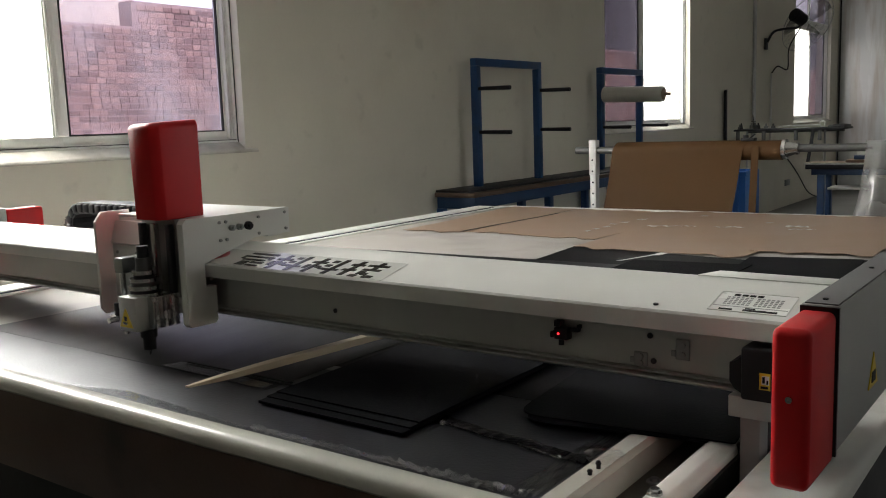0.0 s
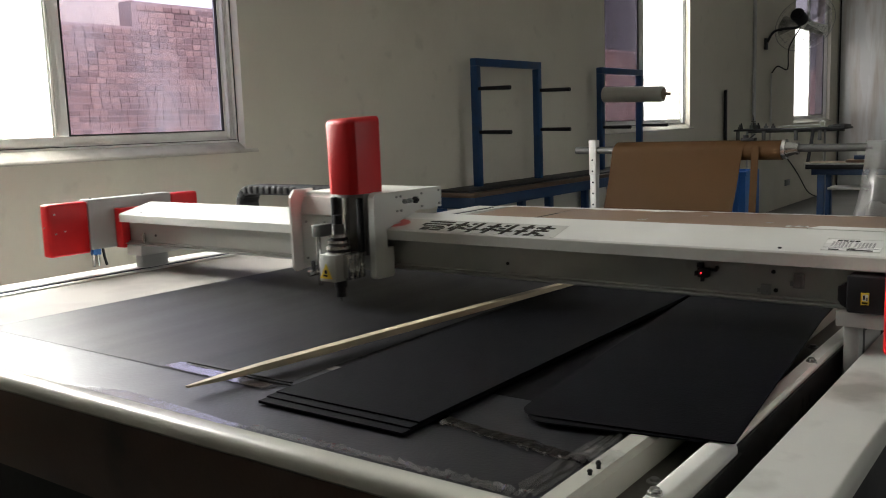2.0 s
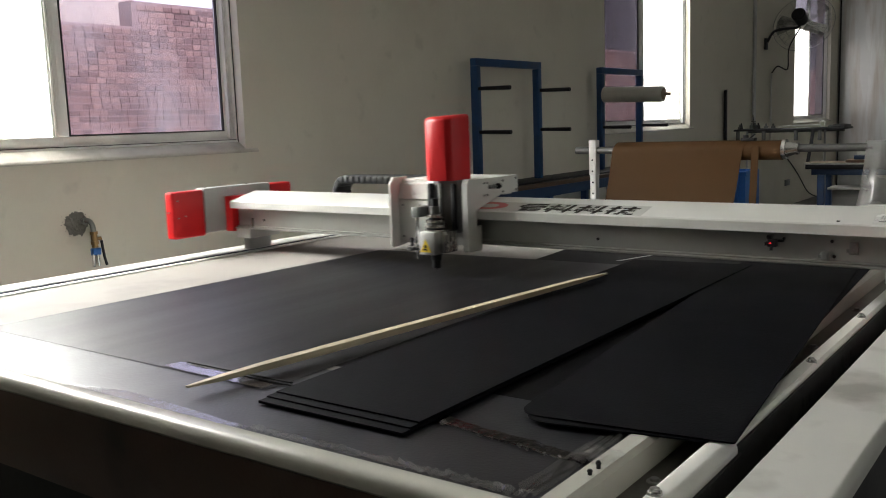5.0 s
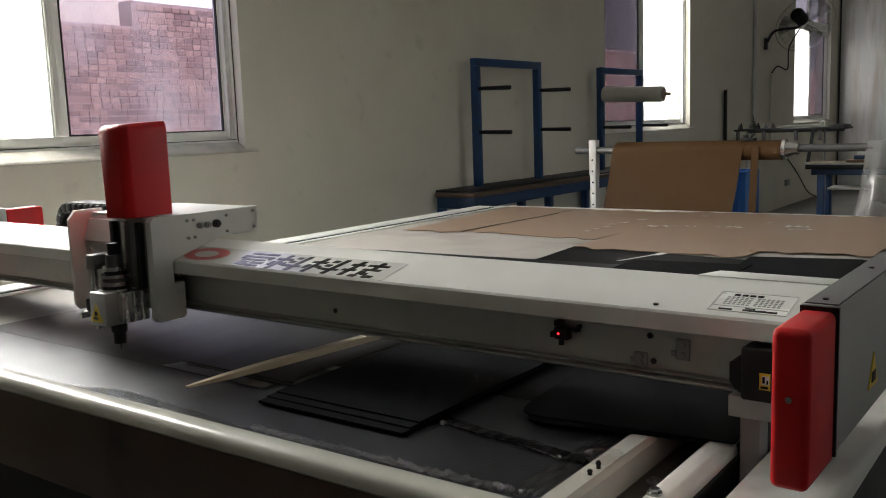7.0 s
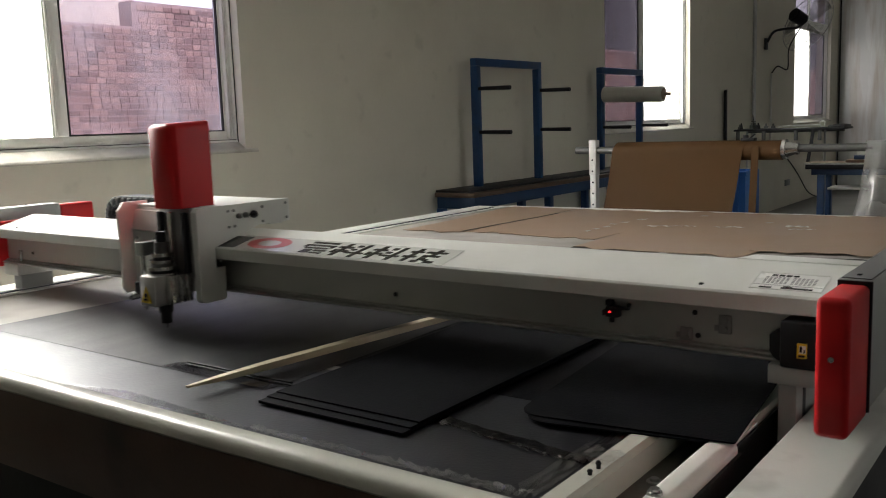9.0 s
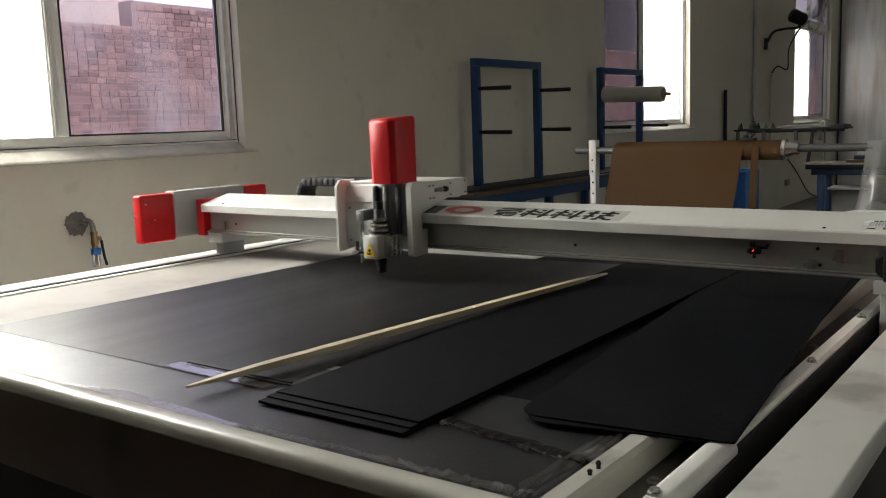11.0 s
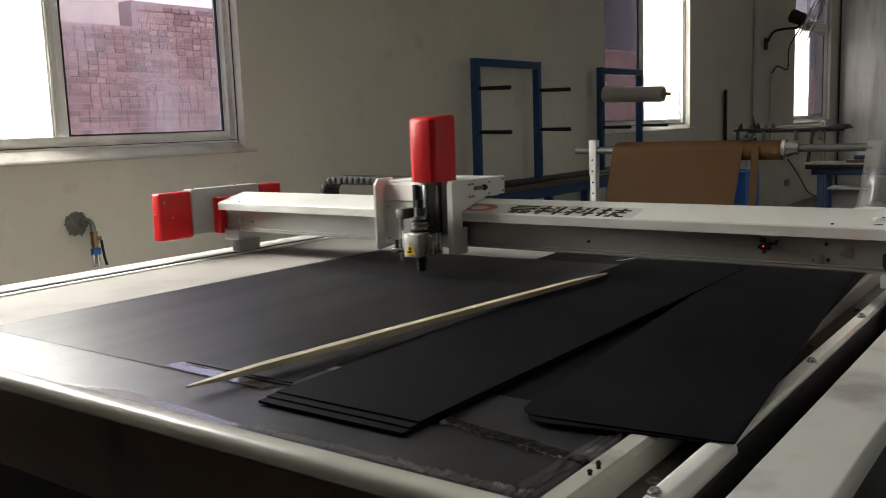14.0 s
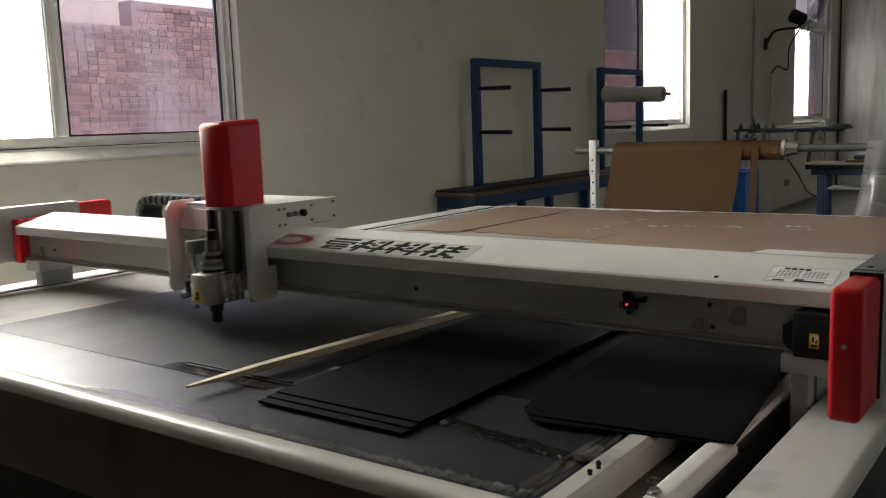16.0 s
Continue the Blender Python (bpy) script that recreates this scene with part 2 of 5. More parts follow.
# cover white with darker grey noise blotches
COVER_WHITE = material("blotchy_cover_paint", (0.62, 0.62, 0.585), 0.35, vary=0.05, scale=7, fine=300, bump=0.05, rough_vary=0.08, stain_or_tone=(0.22, 0.21, 0.18), stain_or_tone_amount=0.75, stain_or_tone_scale=6.5)
PLASTIC_FILM = film_material("translucent_plastic_film", (0.32, 0.32, 0.31), 0.55)
LED_RED = glow("red_led", (1.0, 0.02, 0.03), 2.5)


# ---- shape helpers (all take places in the room) ----
def box(bm, x0, x1, y0, y1, z0, z1, bevel=0.0, segs=2):
    r = bmesh.ops.create_cube(bm, size=1.0, matrix=Matrix.Translation(((x0 + x1) / 2, (y0 + y1) / 2, (z0 + z1) / 2)) @ Matrix.Diagonal((abs(x1 - x0), abs(y1 - y0), abs(z1 - z0), 1)))
    if bevel:
        es = list({e for v in r["verts"] for e in v.link_edges})
        bmesh.ops.bevel(bm, geom=es, offset=bevel, segments=segs, profile=0.5, affect="EDGES")
    return bm


def cyl(bm, a, b, r, r2=None, n=16):
    a, b = Vector(a), Vector(b)
    m = Matrix.Translation((a + b) / 2) @ (b - a).to_track_quat("Z", "Y").to_matrix().to_4x4()
    bmesh.ops.create_cone(bm, cap_ends=True, segments=n, radius1=r, radius2=r if r2 is None else r2, depth=(b - a).length, matrix=m)
    return bm


def prism(bm, outline, axis, a, b, bevel=0.0, segs=2):
    """An outline of (p, q) pairs pushed from a to b along an axis: x: (y, z); y: (x, z); z: (x, y)."""
    def at(p, q, s):
        return {"x": (s, p, q), "y": (p, s, q), "z": (p, q, s)}[axis]
    v0 = [bm.verts.new(at(p, q, a)) for p, q in outline]
    v1 = [bm.verts.new(at(p, q, b)) for p, q in outline]
    fs = [bm.faces.new(v0), bm.faces.new(v1[::-1])]
    k = len(outline)
    fs += [bm.faces.new((v0[i], v1[i], v1[(i + 1) % k], v0[(i + 1) % k])) for i in range(k)]
    bmesh.ops.recalc_face_normals(bm, faces=fs)
    if bevel:
        es = list({e for f in fs for e in f.edges})
        bmesh.ops.bevel(bm, geom=es, offset=bevel, segments=segs, profile=0.5, affect="EDGES")
    return bm


def tube(bm, pts, r, n=8):
    """A round tube along a smoothed row of points."""
    pts = [Vector(p) for p in pts]
    fine = []
    for i in range(len(pts) - 1):
        p0, p1, p2, p3 = pts[max(i - 1, 0)], pts[i], pts[i + 1], pts[min(i + 2, len(pts) - 1)]
        for k in range(5):
            t = k / 5
            fine.append(0.5 * ((2 * p1) + (p2 - p0) * t + (2 * p0 - 5 * p1 + 4 * p2 - p3) * t * t + (3 * p1 - p0 - 3 * p2 + p3) * t ** 3))
    fine.append(pts[-1])
    rings, side = [], None
    for i, p in enumerate(fine):
        d = (fine[min(i + 1, len(fine) - 1)] - fine[max(i - 1, 0)]).normalized()
        if side is None:
            side = d.orthogonal().normalized()
        side = (side - d * side.dot(d)).normalized()
        up = d.cross(side)
        rings.append([bm.verts.new(p + r * (math.cos(6.2832 * j / n) * side + math.sin(6.2832 * j / n) * up)) for j in range(n)])
    for a, b in zip(rings, rings[1:]):
        for j in range(n):
            bm.faces.new((a[j], a[(j + 1) % n], b[(j + 1) % n], b[j]))
    bm.faces.new(rings[0][::-1])
    bm.faces.new(rings[-1])
    return bm


def sheet(bm, fn, nu, nv, thick=0.0):
    """A surface fn(u, v) over 0..1, with a thickness downwards."""
    g = [[bm.verts.new(fn(i / nu, j / nv)) for j in range(nv + 1)] for i in range(nu + 1)]
    fs = [bm.faces.new((g[i][j], g[i + 1][j], g[i + 1][j + 1], g[i][j + 1])) for i in range(nu) for j in range(nv)]
    bmesh.ops.recalc_face_normals(bm, faces=fs)
    if thick:
        bmesh.ops.solidify(bm, geom=fs, thickness=thick)
    return bm


def quad_sheet(bm, corners, z, thick, nu=12, nv=24, ripple=0.0, seed=0.0, ragged=0.0, freq=3.0, flat_rim=False):
    """A thin sheet between four floor corners (near left, near right, far right, far left)."""
    a, b, c, d = [Vector((x, y, 0)) for x, y in corners]

    def fn(u, v):
        p = (a * (1 - u) + b * u) * (1 - v) + (d * (1 - u) + c * u) * v
        h = ripple * (0.5 + noise.noise(Vector((p.x * freq + seed, p.y * freq * 0.57, seed))))
        if flat_rim:
            h *= min(1.0, 7 * min(u, 1 - u, v, 1 - v))
        if ragged and v in (0.0, 1.0):
            p = p + Vector((0, ragged * noise.noise(Vector((p.x * 14 + seed, v, seed))), 0))
        return Vector((p.x, p.y, z + thick + max(0.0, h)))
    top = [[bm.verts.new(fn(i / nu, j / nv)) for j in range(nv + 1)] for i in range(nu + 1)]
    low = [[bm.verts.new(v.co - Vector((0, 0, thick))) for v in row] for row in top]
    for i in range(nu):
        for j in range(nv):
            bm.faces.new((top[i][j], top[i + 1][j], top[i + 1][j + 1], top[i][j + 1]))
            bm.faces.new((low[i][j], low[i][j + 1], low[i + 1][j + 1], low[i + 1][j]))
    rim = [(i, 0) for i in range(nu)] + [(nu, j) for j in range(nv)] + [(i, nv) for i in range(nu, 0, -1)] + [(0, j) for j in range(nv, 0, -1)]
    for k, (i, j) in enumerate(rim):
        m, n = rim[(k + 1) % len(rim)]
        bm.faces.new((top[i][j], low[i][j], low[m][n], top[m][n]))
    return bm


def root_of(ob):
    while ob.parent:
        ob = ob.parent
    return ob


def part(name, bm, mat, parent=None, label="", smooth=True, base=None):
    """One mesh object out of a bmesh in room space, under a thing or a part (or alone, with its origin at base)."""
    me = bpy.data.meshes.new(name)
    origin = root_of(parent).location.copy() if parent else Vector(base or (0, 0, 0))
    bmesh.ops.translate(bm, verts=bm.verts, vec=-origin)
    bm.to_mesh(me)
    bm.free()
    me.materials.append(mat)
    if smooth:
        me.set_sharp_from_angle(angle=radians(35))
        for p in me.polygons:
            p.use_smooth = True
    ob = new(name, me)
    if parent:
        ob.parent = parent
    else:
        ob.location = origin
    if label:
        ob["label"] = label
    return ob


def thing(name, at, label, category, group="", kind=""):
    ob = new(name)
    ob.empty_display_size = 0.1
    ob.location = at
    return tagged(ob, label, category, group, kind)


def B():
    return bmesh.new()


# ---- the room ----
WINDOWS = [(1.04, 3.053, 1.174), (7.10, 9.06, 1.138), (12.94, 14.95, 1.108)]


def room():
    bm = B()
    box(bm, XW - 0.3, 4.8, -4.3, YE + 0.3, -0.2, 0.0)
    tagged(part("floor", bm, CONCRETE, smooth=False), "grey worn concrete workshop floor", "floor", kind="structure")
    bm = B()
    for xa, xb, out in ((XW - 0.135, XW, 0.0), (XW - 0.24, XW - 0.135, 0.12)):
        y = -4.3
        for y0, y1, z0 in WINDOWS:
            box(bm, xa, xb, y, y0, 0, CEIL)
            box(bm, xa, xb, y0, y1 + out, 0, z0)
            box(bm, xa, xb, y0, y1 + out, W_TOP, CEIL)
            y = y1 + out
        box(bm, xa, xb, y, YE + 0.3, 0, CEIL)
    tagged(part("wall_west", bm, PLASTER, smooth=False), "off-white plastered wall with smudges and stains", "wall", kind="structure")
    bm = B()
    box(bm, XW, 4.8, YE, YE + 0.24, 0, CEIL)
    tagged(part("wall_north", bm, PLASTER_GREY, smooth=False), "grey gloss-painted end wall with brick reflections painted in as brown streaks", "wall", kind="structure")
    bm = B()
    box(bm, XW, 4.8, -4.3, -4.06, 0, CEIL)
    tagged(part("wall_south", bm, FAR_PAINT, smooth=False), "plain dull grey plastered wall", "wall", kind="structure")
    bm = B()
    box(bm, 4.56, 4.8, -4.06, 4.2, 0, CEIL)
    box(bm, 4.56, 4.8, 4.2, 5.9, 0, 1.1)
    box(bm, 4.56, 4.8, 4.2, 5.9, 2.9, CEIL)
    box(bm, 4.56, 4.8, 5.9, YE, 0, CEIL)
    tagged(part("wall_east", bm, FAR_PAINT, smooth=False), "plain dull grey plastered wall", "wall", kind="structure")
    bm = B()
    box(bm, XW - 0.3, 4.8, -4.3, YE + 0.3, CEIL, CEIL + 0.15)
    tagged(part("ceiling", bm, CEILING, smooth=False), "plain off-white painted ceiling", "ceiling", kind="structure")


def window(name, y0, y1, z0, split, white_first, transom, glass, stile=0.055):
    """A sliding window of two sashes; one is frosted white, the other tinted and clear."""
    w = thing(name, (XW - 0.08, y0, z0), "white metal sliding window with tinted and frosted panes", "window", kind="structure")
    xo, xi = XW - 0.13, XW - 0.05
    top = W_TOP
    zb = z0 + 0.055
    bm = B()
    jamb = 0.014
    for a, b, c, d in ((y0, y1, z0 + 0.046, zb + 0.006), (y0, y1, top - 0.05, top), (y0, y0 + jamb, zb + 0.006, top - 0.05), (y1 - jamb, y1 - 0.004, zb + 0.006, top - 0.05)):
        box(bm, xo, xi, a, b, c, d, 0.003)
    for dy in (0.010, 0.022):
        box(bm, xo + 0.02, xi - 0.012, y1 - jamb - dy - 0.004, y1 - jamb - dy, zb + 0.006, top - 0.05)
    gap = B()
    box(gap, xi - 0.006, xi + 0.001, y1 - 0.004, y1 - 0.0003, z0 + 0.05, top)
    part("seal_gap", gap, BLACK_PLASTIC, w, "dark gap beside the frame", smooth=False)
    gap = B()
    box(gap, xi - 0.002, xi + 0.0012, y0 + jamb, y1 - jamb, zb + 0.0065, zb + 0.0095)
    part("track_gap", gap, BLACK_PLASTIC, w, "dark line above the bottom track", smooth=False)
    if transom:
        box(bm, xo + 0.005, xi + 0.01, y0 + jamb, y1 - jamb, transom, transom + 0.11, 0.005)
    for dx in (0.02, 0.05):
        box(bm, xo + dx, xo + dx + 0.006, y0 + jamb, y1 - jamb, zb + 0.006, zb + 0.016)
    part("window_frame", bm, WHITE_FRAME, w)
    bm = B()
    prism(bm, [(XW - 0.20, z0 + 0.0005), (XW - 0.20, z0 + 0.052), (xi + 0.002, z0 + 0.052), (XW + 0.006, z0 + 0.016), (XW + 0.012, z0 + 0.010), (XW + 0.012, z0 + 0.0005)], "y", y0 + 0.0005, y1 - 0.0005, 0.003)
    prism(bm, [(XW + 0.0005, z0 - 0.002), (XW + 0.0005, z0 + 0.018), (XW + 0.007, z0 + 0.014), (XW + 0.014, z0 + 0.006), (XW + 0.014, z0 - 0.002)], "y", y0 - 0.075, y1 + 0.075, 0.002)
    part("window_sill", bm, SILL_GRIME, w, "sloping plastered sill with grime")
    zt = transom if transom else top - 0.05
    spans = [(y0 + 0.014, split + 0.004), (split + 0.0, y1 - 0.016)]
    for i, (a, b) in enumerate(spans):
        white = (i == 0) == white_first
        xs = xi - 0.035 if i == 0 else xi - 0.07
        zs = zb + 0.012
        bm = B()
        s = 0.055
        sb = stile if i == 0 else 0.036
        for p, q, c, d in ((a, b, zs, zs + 0.04), (a, b, zt - 0.04, zt), (a, a + s, zs + 0.04, zt - 0.04), (b - sb, b, zs + 0.04, zt - 0.04)):
            box(bm, xs, xs + 0.03, p, q, c, d, 0.004)
        sash = part("sash", bm, WHITE_FRAME, w)
        if i == 0:
            bm = B()
            for off in (0.010, 0.022):
                box(bm, xs + 0.03, xs + 0.034, b - sb + off, b - sb + off + 0.005, zs + 0.04, zt - 0.04, 0.001)
            part("bead", bm, WHITE_FRAME, sash)
        bm = B()
        box(bm, xs - 0.002 + 0.014, xs + 0.004 + 0.014, a + s - 0.004, b - sb + 0.004, zs + 0.036, zt - 0.036)
        g = part("pane", bm, FROSTED if white else glass, sash, "frosted white pane" if white else "purplish tinted clear pane", smooth=False)
        g.visible_shadow = False
        if not white:
            bm = B()
            for p, q, c, d in ((a + s, b - sb, zs + 0.04, zs + 0.046), (b - sb - 0.006, b - sb, zs + 0.046, zt - 0.04), (a + s, a + s + 0.006, zs + 0.046, zt - 0.04)):
                box(bm, xs + 0.018, xs + 0.031, p, q, c, d)
            part("gasket", bm, BLACK_PLASTIC, sash, "black rubber gasket", smooth=False)
    if transom:
        bm = B()
        box(bm, xi - 0.05, xi - 0.044, y0 + 0.014, y1 - 0.014, transom + 0.1, top - 0.05)
        g = part("pane", bm, glass, w, "clear upper pane", smooth=False)
        g.visible_shadow = False
        bm = B()
        box(bm, xi - 0.06, xi - 0.02, split - 0.02, split + 0.02, transom + 0.11, top - 0.05, 0.004)
        part("mullion", bm, WHITE_FRAME, w)
    return w


def frosted_material(name):
    m = bpy.data.materials.new(name)
    m.use_nodes = True
    n, l = m.node_tree.nodes, m.node_tree.links
    n.remove(n["Principled BSDF"])
    tr, gl, mx = n.new("ShaderNodeBsdfTranslucent"), n.new("ShaderNodeBsdfGlossy"), n.new("ShaderNodeMixShader")
    tr.inputs[0].default_value = (0.9, 0.9, 0.88, 1)
    gl.inputs["Roughness"].default_value = 0.3
    mx.inputs[0].default_value = 0.04
    l.new(tr.outputs[0], mx.inputs[1])
    l.new(gl.outputs[0], mx.inputs[2])
    l.new(mx.outputs[0], n["Material Output"].inputs[0])
    return m


FROSTED = frosted_material("frosted_glass")
room()
window("window_1", *WINDOWS[0], 2.108, True, 0, PANE, 0.046)
window("window_2", *WINDOWS[1], 8.03, False, 0, PANE_CLEAN, 0.12)
window("window_3", *WINDOWS[2], 13.96, True, 2.46, PANE_CLEAN)


# ---- the yard outside ----
def yard():
    bm = B()
    box(bm, -400, XW - 0.3, -400, 400, -0.25, -0.05)
    tagged(part("ground", bm, EARTH, smooth=False), "bare grey-brown yard ground", "ground", kind="structure")
    shed = thing("pale_building", (-13.0, 3.0, -0.05), "pale rendered building behind the brick wall", "building")
    bm = B()
    box(bm, -16.0, -13.0, -9.0, 9.30, -0.05, 5.2)
    part("wall", bm, PALE_RENDER, shed, smooth=False)
    bm = B()
    box(bm, -16.2, -12.8, -9.2, 9.4, 5.2, 5.35)
    part("roof", bm, PALE_RENDER, shed, smooth=False)
    bm = B()
    cyl(bm, (-12.95, 6.7, -0.05), (-12.95, 6.7, 5.2), 0.06, n=10)
    part("downpipe", bm, ROOF_DARK, shed)
    far = thing("dark_shed", (-12.6, 20.0, -0.05), "dark roofed shed behind the brick wall", "building")
    bm = B()
    box(bm, -15.5, -12.6, 17.0, 62.0, -0.05, 5.5)
    part("wall", bm, ROOF_DARK, far, smooth=False)


yard()


# ---- the cutting table ----
def cutting_table():
    t = thing("cutting_table", (-1.4, 2.3, 0.0), "white flatbed cutting table with steel rails and grey felt mat", "cutting table")
    Y0, Y1 = 0.795, 3.86
    bm = B()
    box(bm, -2.42, -0.4965, Y0 + 0.031, Y1 - 0.02, M - 0.03, M)
    part("felt_mat", bm, FELT, t, "scuffed grey felt mat", smooth=False)
    bm = B()
    box(bm, -2.40, -0.47, Y0 + 0.06, Y1 - 0.04, M - 0.16, M - 0.031)
    part("bed", bm, DULL_STEEL, t, smooth=False)
    # left rail: outer band, slot, inner strip, bead
    bm = B()
    prism(bm, [(-2.62, M - 0.12), (-2.62, M - 0.012), (-2.608, M), (-2.512, M), (-2.508, M - 0.004), (-2.508, M - 0.022), (-2.462, M - 0.022), (-2.462, M - 0.12)], "y", Y0 - 0.02, Y1)
    part("side_rail", bm, MACHINE_WHITE, t)
    bm = B()
    prism(bm, [(-2.4615, M - 0.12), (-2.4615, M - 0.003), (-2.458, M + 0.002), (-2.436, M + 0.002), (-2.433, M - 0.005), (-2.428, M - 0.005), (-2.425, M + 0.003), (-2.421, M + 0.003), (-2.421, M - 0.12)], "y", Y0 - 0.02, Y1)
    part("guide_strip", bm, MACHINE_WHITE, t)
    for i in range(9):
        bm = B()
        y = 1.15 + i * 0.33
        cyl(bm, (-2.485, y, M - 0.0215), (-2.485, y, M + 0.002), 0.007, n=8)
        part("bolt", bm, DULL_STEEL, t)
    bm = B()
    box(bm, -2.5075, -2.4625, Y0, Y1 - 0.01, M - 0.0215, M - 0.016)
    box(bm, -2.5078, -2.5050, Y0, Y1 - 0.01, M - 0.016, M - 0.0025)
    part("slot_liner", bm, SLOT_BLUE, t, "dark blue slot strip", smooth=False)
    # right edge bar, gutter, guide rail, trough, outer cover
    bm = B()
    prism(bm, [(-0.496, M - 0.05), (-0.496, M + 0.003), (-0.490, M + 0.008), (-0.466, M + 0.008), (-0.458, M + 0.002), (-0.458, M - 0.05)], "y", Y0 - 0.01, Y1)
    part("edge_bar", bm, TRIM_WHITE, t, "cream edge bar with scuffed paint and tape")
    bm = B()
    prism(bm, [(-0.458, M - 0.08), (-0.458, M - 0.032), (-0.405, M - 0.032), (-0.405, M - 0.08)], "y", Y0, Y1)
    part("gutter", bm, GUTTER, t, "bare metal channel with rust marks", smooth=False)
    for i in range(8):
        y = 1.03 + i * 0.39
        bm = B()
        cyl(bm, (-0.437, y, M - 0.034), (-0.437, y, M - 0.030), 0.0105, n=14)
        cyl(bm, (-0.437, y, M - 0.030), (-0.437, y, M - 0.026), 0.006, n=6)
        part("bolt", bm, DULL_STEEL, t)
    bm = B()
    prism(bm, [(-0.403, M - 0.1), (-0.403, M - 0.006), (-0.398, M), (-0.378, M), (-0.3735, M - 0.005), (-0.3735, M - 0.1)], "y", 1.10, Y1)
    part("guide_rail", bm, RAIL_WHITE, t)
    bm = B()
    prism(bm, [(-0.402, M - 0.1), (-0.402, M - 0.001), (-0.392, M + 0.009), (-0.370, M + 0.009), (-0.361, M + 0.0), (-0.361, M - 0.1)], "y", Y0 - 0.01, 1.125, 0.004)
    part("rail_end_cover", bm, RAIL_WHITE, t, "rounded white end cover")
    for i in range(7):
        y = 0.908 if i < 1 else 1.585 + (i - 1) * 0.4
        bm = B()
        zt = M + (0.009 if i < 1 else 0.0)
        cyl(bm, (-0.385, y, zt - 0.002), (-0.385, y, zt + 0.003), 0.0095, 0.0085, n=16)
        cyl(bm, (-0.385, y, zt + 0.003), (-0.385, y, zt + 0.007), 0.006, n=6)
        part("bolt", bm, STEEL, t)
    bm = B()
    box(bm, -0.373, -0.3245, Y0, Y1, M - 0.16, M - 0.13)
    box(bm, -0.373, -0.369, 1.13, Y1, M - 0.13, M - 0.009)
    box(bm, -0.3605, -0.356, Y0, 1.125, M - 0.13, M - 0.009)
    rng = random.Random(4)
    for i in range(420):
        y = Y0 + 0.05 + i * 0.0072
        x = -0.348 + rng.uniform(-0.015, 0.012)
        cyl(bm, (x, y, M - 0.132), (x + rng.uniform(-0.01, 0.014), y + rng.uniform(-0.01, 0.03), M - 0.035 + rng.uniform(-0.02, 0.012)), 0.0014, 0.0006, n=4)
    wisps = B()
    for i in range(150):
        y = 0.96 + rng.random() * 0.42
        x = -0.347 + rng.uniform(-0.012, 0.012)
        cyl(wisps, (x, y, M - 0.05), (x + rng.uniform(0.004, 0.022), y + rng.uniform(-0.006, 0.016), M - 0.035 + rng.uniform(-0.012, 0.008)), 0.0005, 0.0003, n=4)
    tagged(part("pale_bristles", wisps, DULL_STEEL, t, "pale frayed bristles", smooth=False), kind="stuff")
    part("brush_strip", bm, BRUSH, t, "black bristle brush in the rail slot", smooth=False)
    bm = B()
    pts = [(-0.324, M - 0.2), (-0.324, M - 0.003), (-0.321, M)]
    for k in range(9):
        a = radians(90 - k * 10)
        pts.append((-0.226 + 0.012 * math.cos(a), M - 0.012 + 0.012 * math.sin(a)))
    pts += [(-0.214, M - 0.022), (-0.222, M - 0.022), (-0.222, M - 0.2)]
    prism(bm, pts, "y", Y0 - 0.06, Y1)
    part("outer_cover", bm, COVER_WHITE, t, "white rounded side cover with darker grey blotches")
    bm = B()
    box(bm, -0.2215, -0.2150, Y0 - 0.05, Y1 - 0.01, 0.30, M - 0.0225, 0.002)
    part("side_panel", bm, BLACK_PLASTIC, t, "dark lower side panel")
    # front trim rolled over into the apron
    bm = B()
    pts = [(Y0 + 0.030, M - 0.02), (Y0 + 0.030, M + 0.0035), (Y0 + 0.026, M + 0.006)]
    for k in range(9):
        a = radians(90 + k * 10)
        pts.append((Y0 + 0.007 + 0.018 * math.cos(a), M - 0.012 + 0.018 * math.sin(a)))
    pts += [(Y0 - 0.011, M - 0.015), (Y0 - 0.007, M - 0.017), (Y0 - 0.006, M - 0.02)]
    prism(bm, pts, "x", -2.62, -0.504)
    part("front_trim", bm, TRIM_WHITE, t, "shiny worn white front trim with chipped paint")
    bm = B()
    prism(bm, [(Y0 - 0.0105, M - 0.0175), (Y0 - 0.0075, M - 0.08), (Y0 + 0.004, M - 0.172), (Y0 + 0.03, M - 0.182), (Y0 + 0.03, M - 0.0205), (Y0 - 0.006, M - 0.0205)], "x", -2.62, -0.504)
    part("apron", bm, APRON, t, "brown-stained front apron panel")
    bm = B()
    box(bm, -2.60, -0.504, Y0 + 0.034, Y0 + 0.05, 0.12, M - 0.187, 0.003)
    part("lower_skirt", bm, BLACK_PLASTIC, t, "black lower front panel")
    bm = B()
    box(bm, -2.62, -2.42, Y1, Y1 + 0.03, M - 0.2, M - 0.002, 0.004)
    box(bm, -2.42, -0.3, Y1 - 0.02, Y1 + 0.03, M - 0.2, M + 0.003, 0.004)
    part("end_trim", bm, MACHINE_WHITE, t)
    bm = B()
    box(bm, -2.615, -2.60, Y0 + 0.06, Y1 - 0.02, 0.15, M - 0.1205, 0.003)
    part("side_panel", bm, MACHINE_WHITE, t, "white left side panel")
    bm = B()
    box(bm, -2.55, -0.25, Y0 + 0.1, Y1 - 0.05, 0.35, M - 0.17, 0.01)
    part("base_frame", bm, MACHINE_GREY, t)
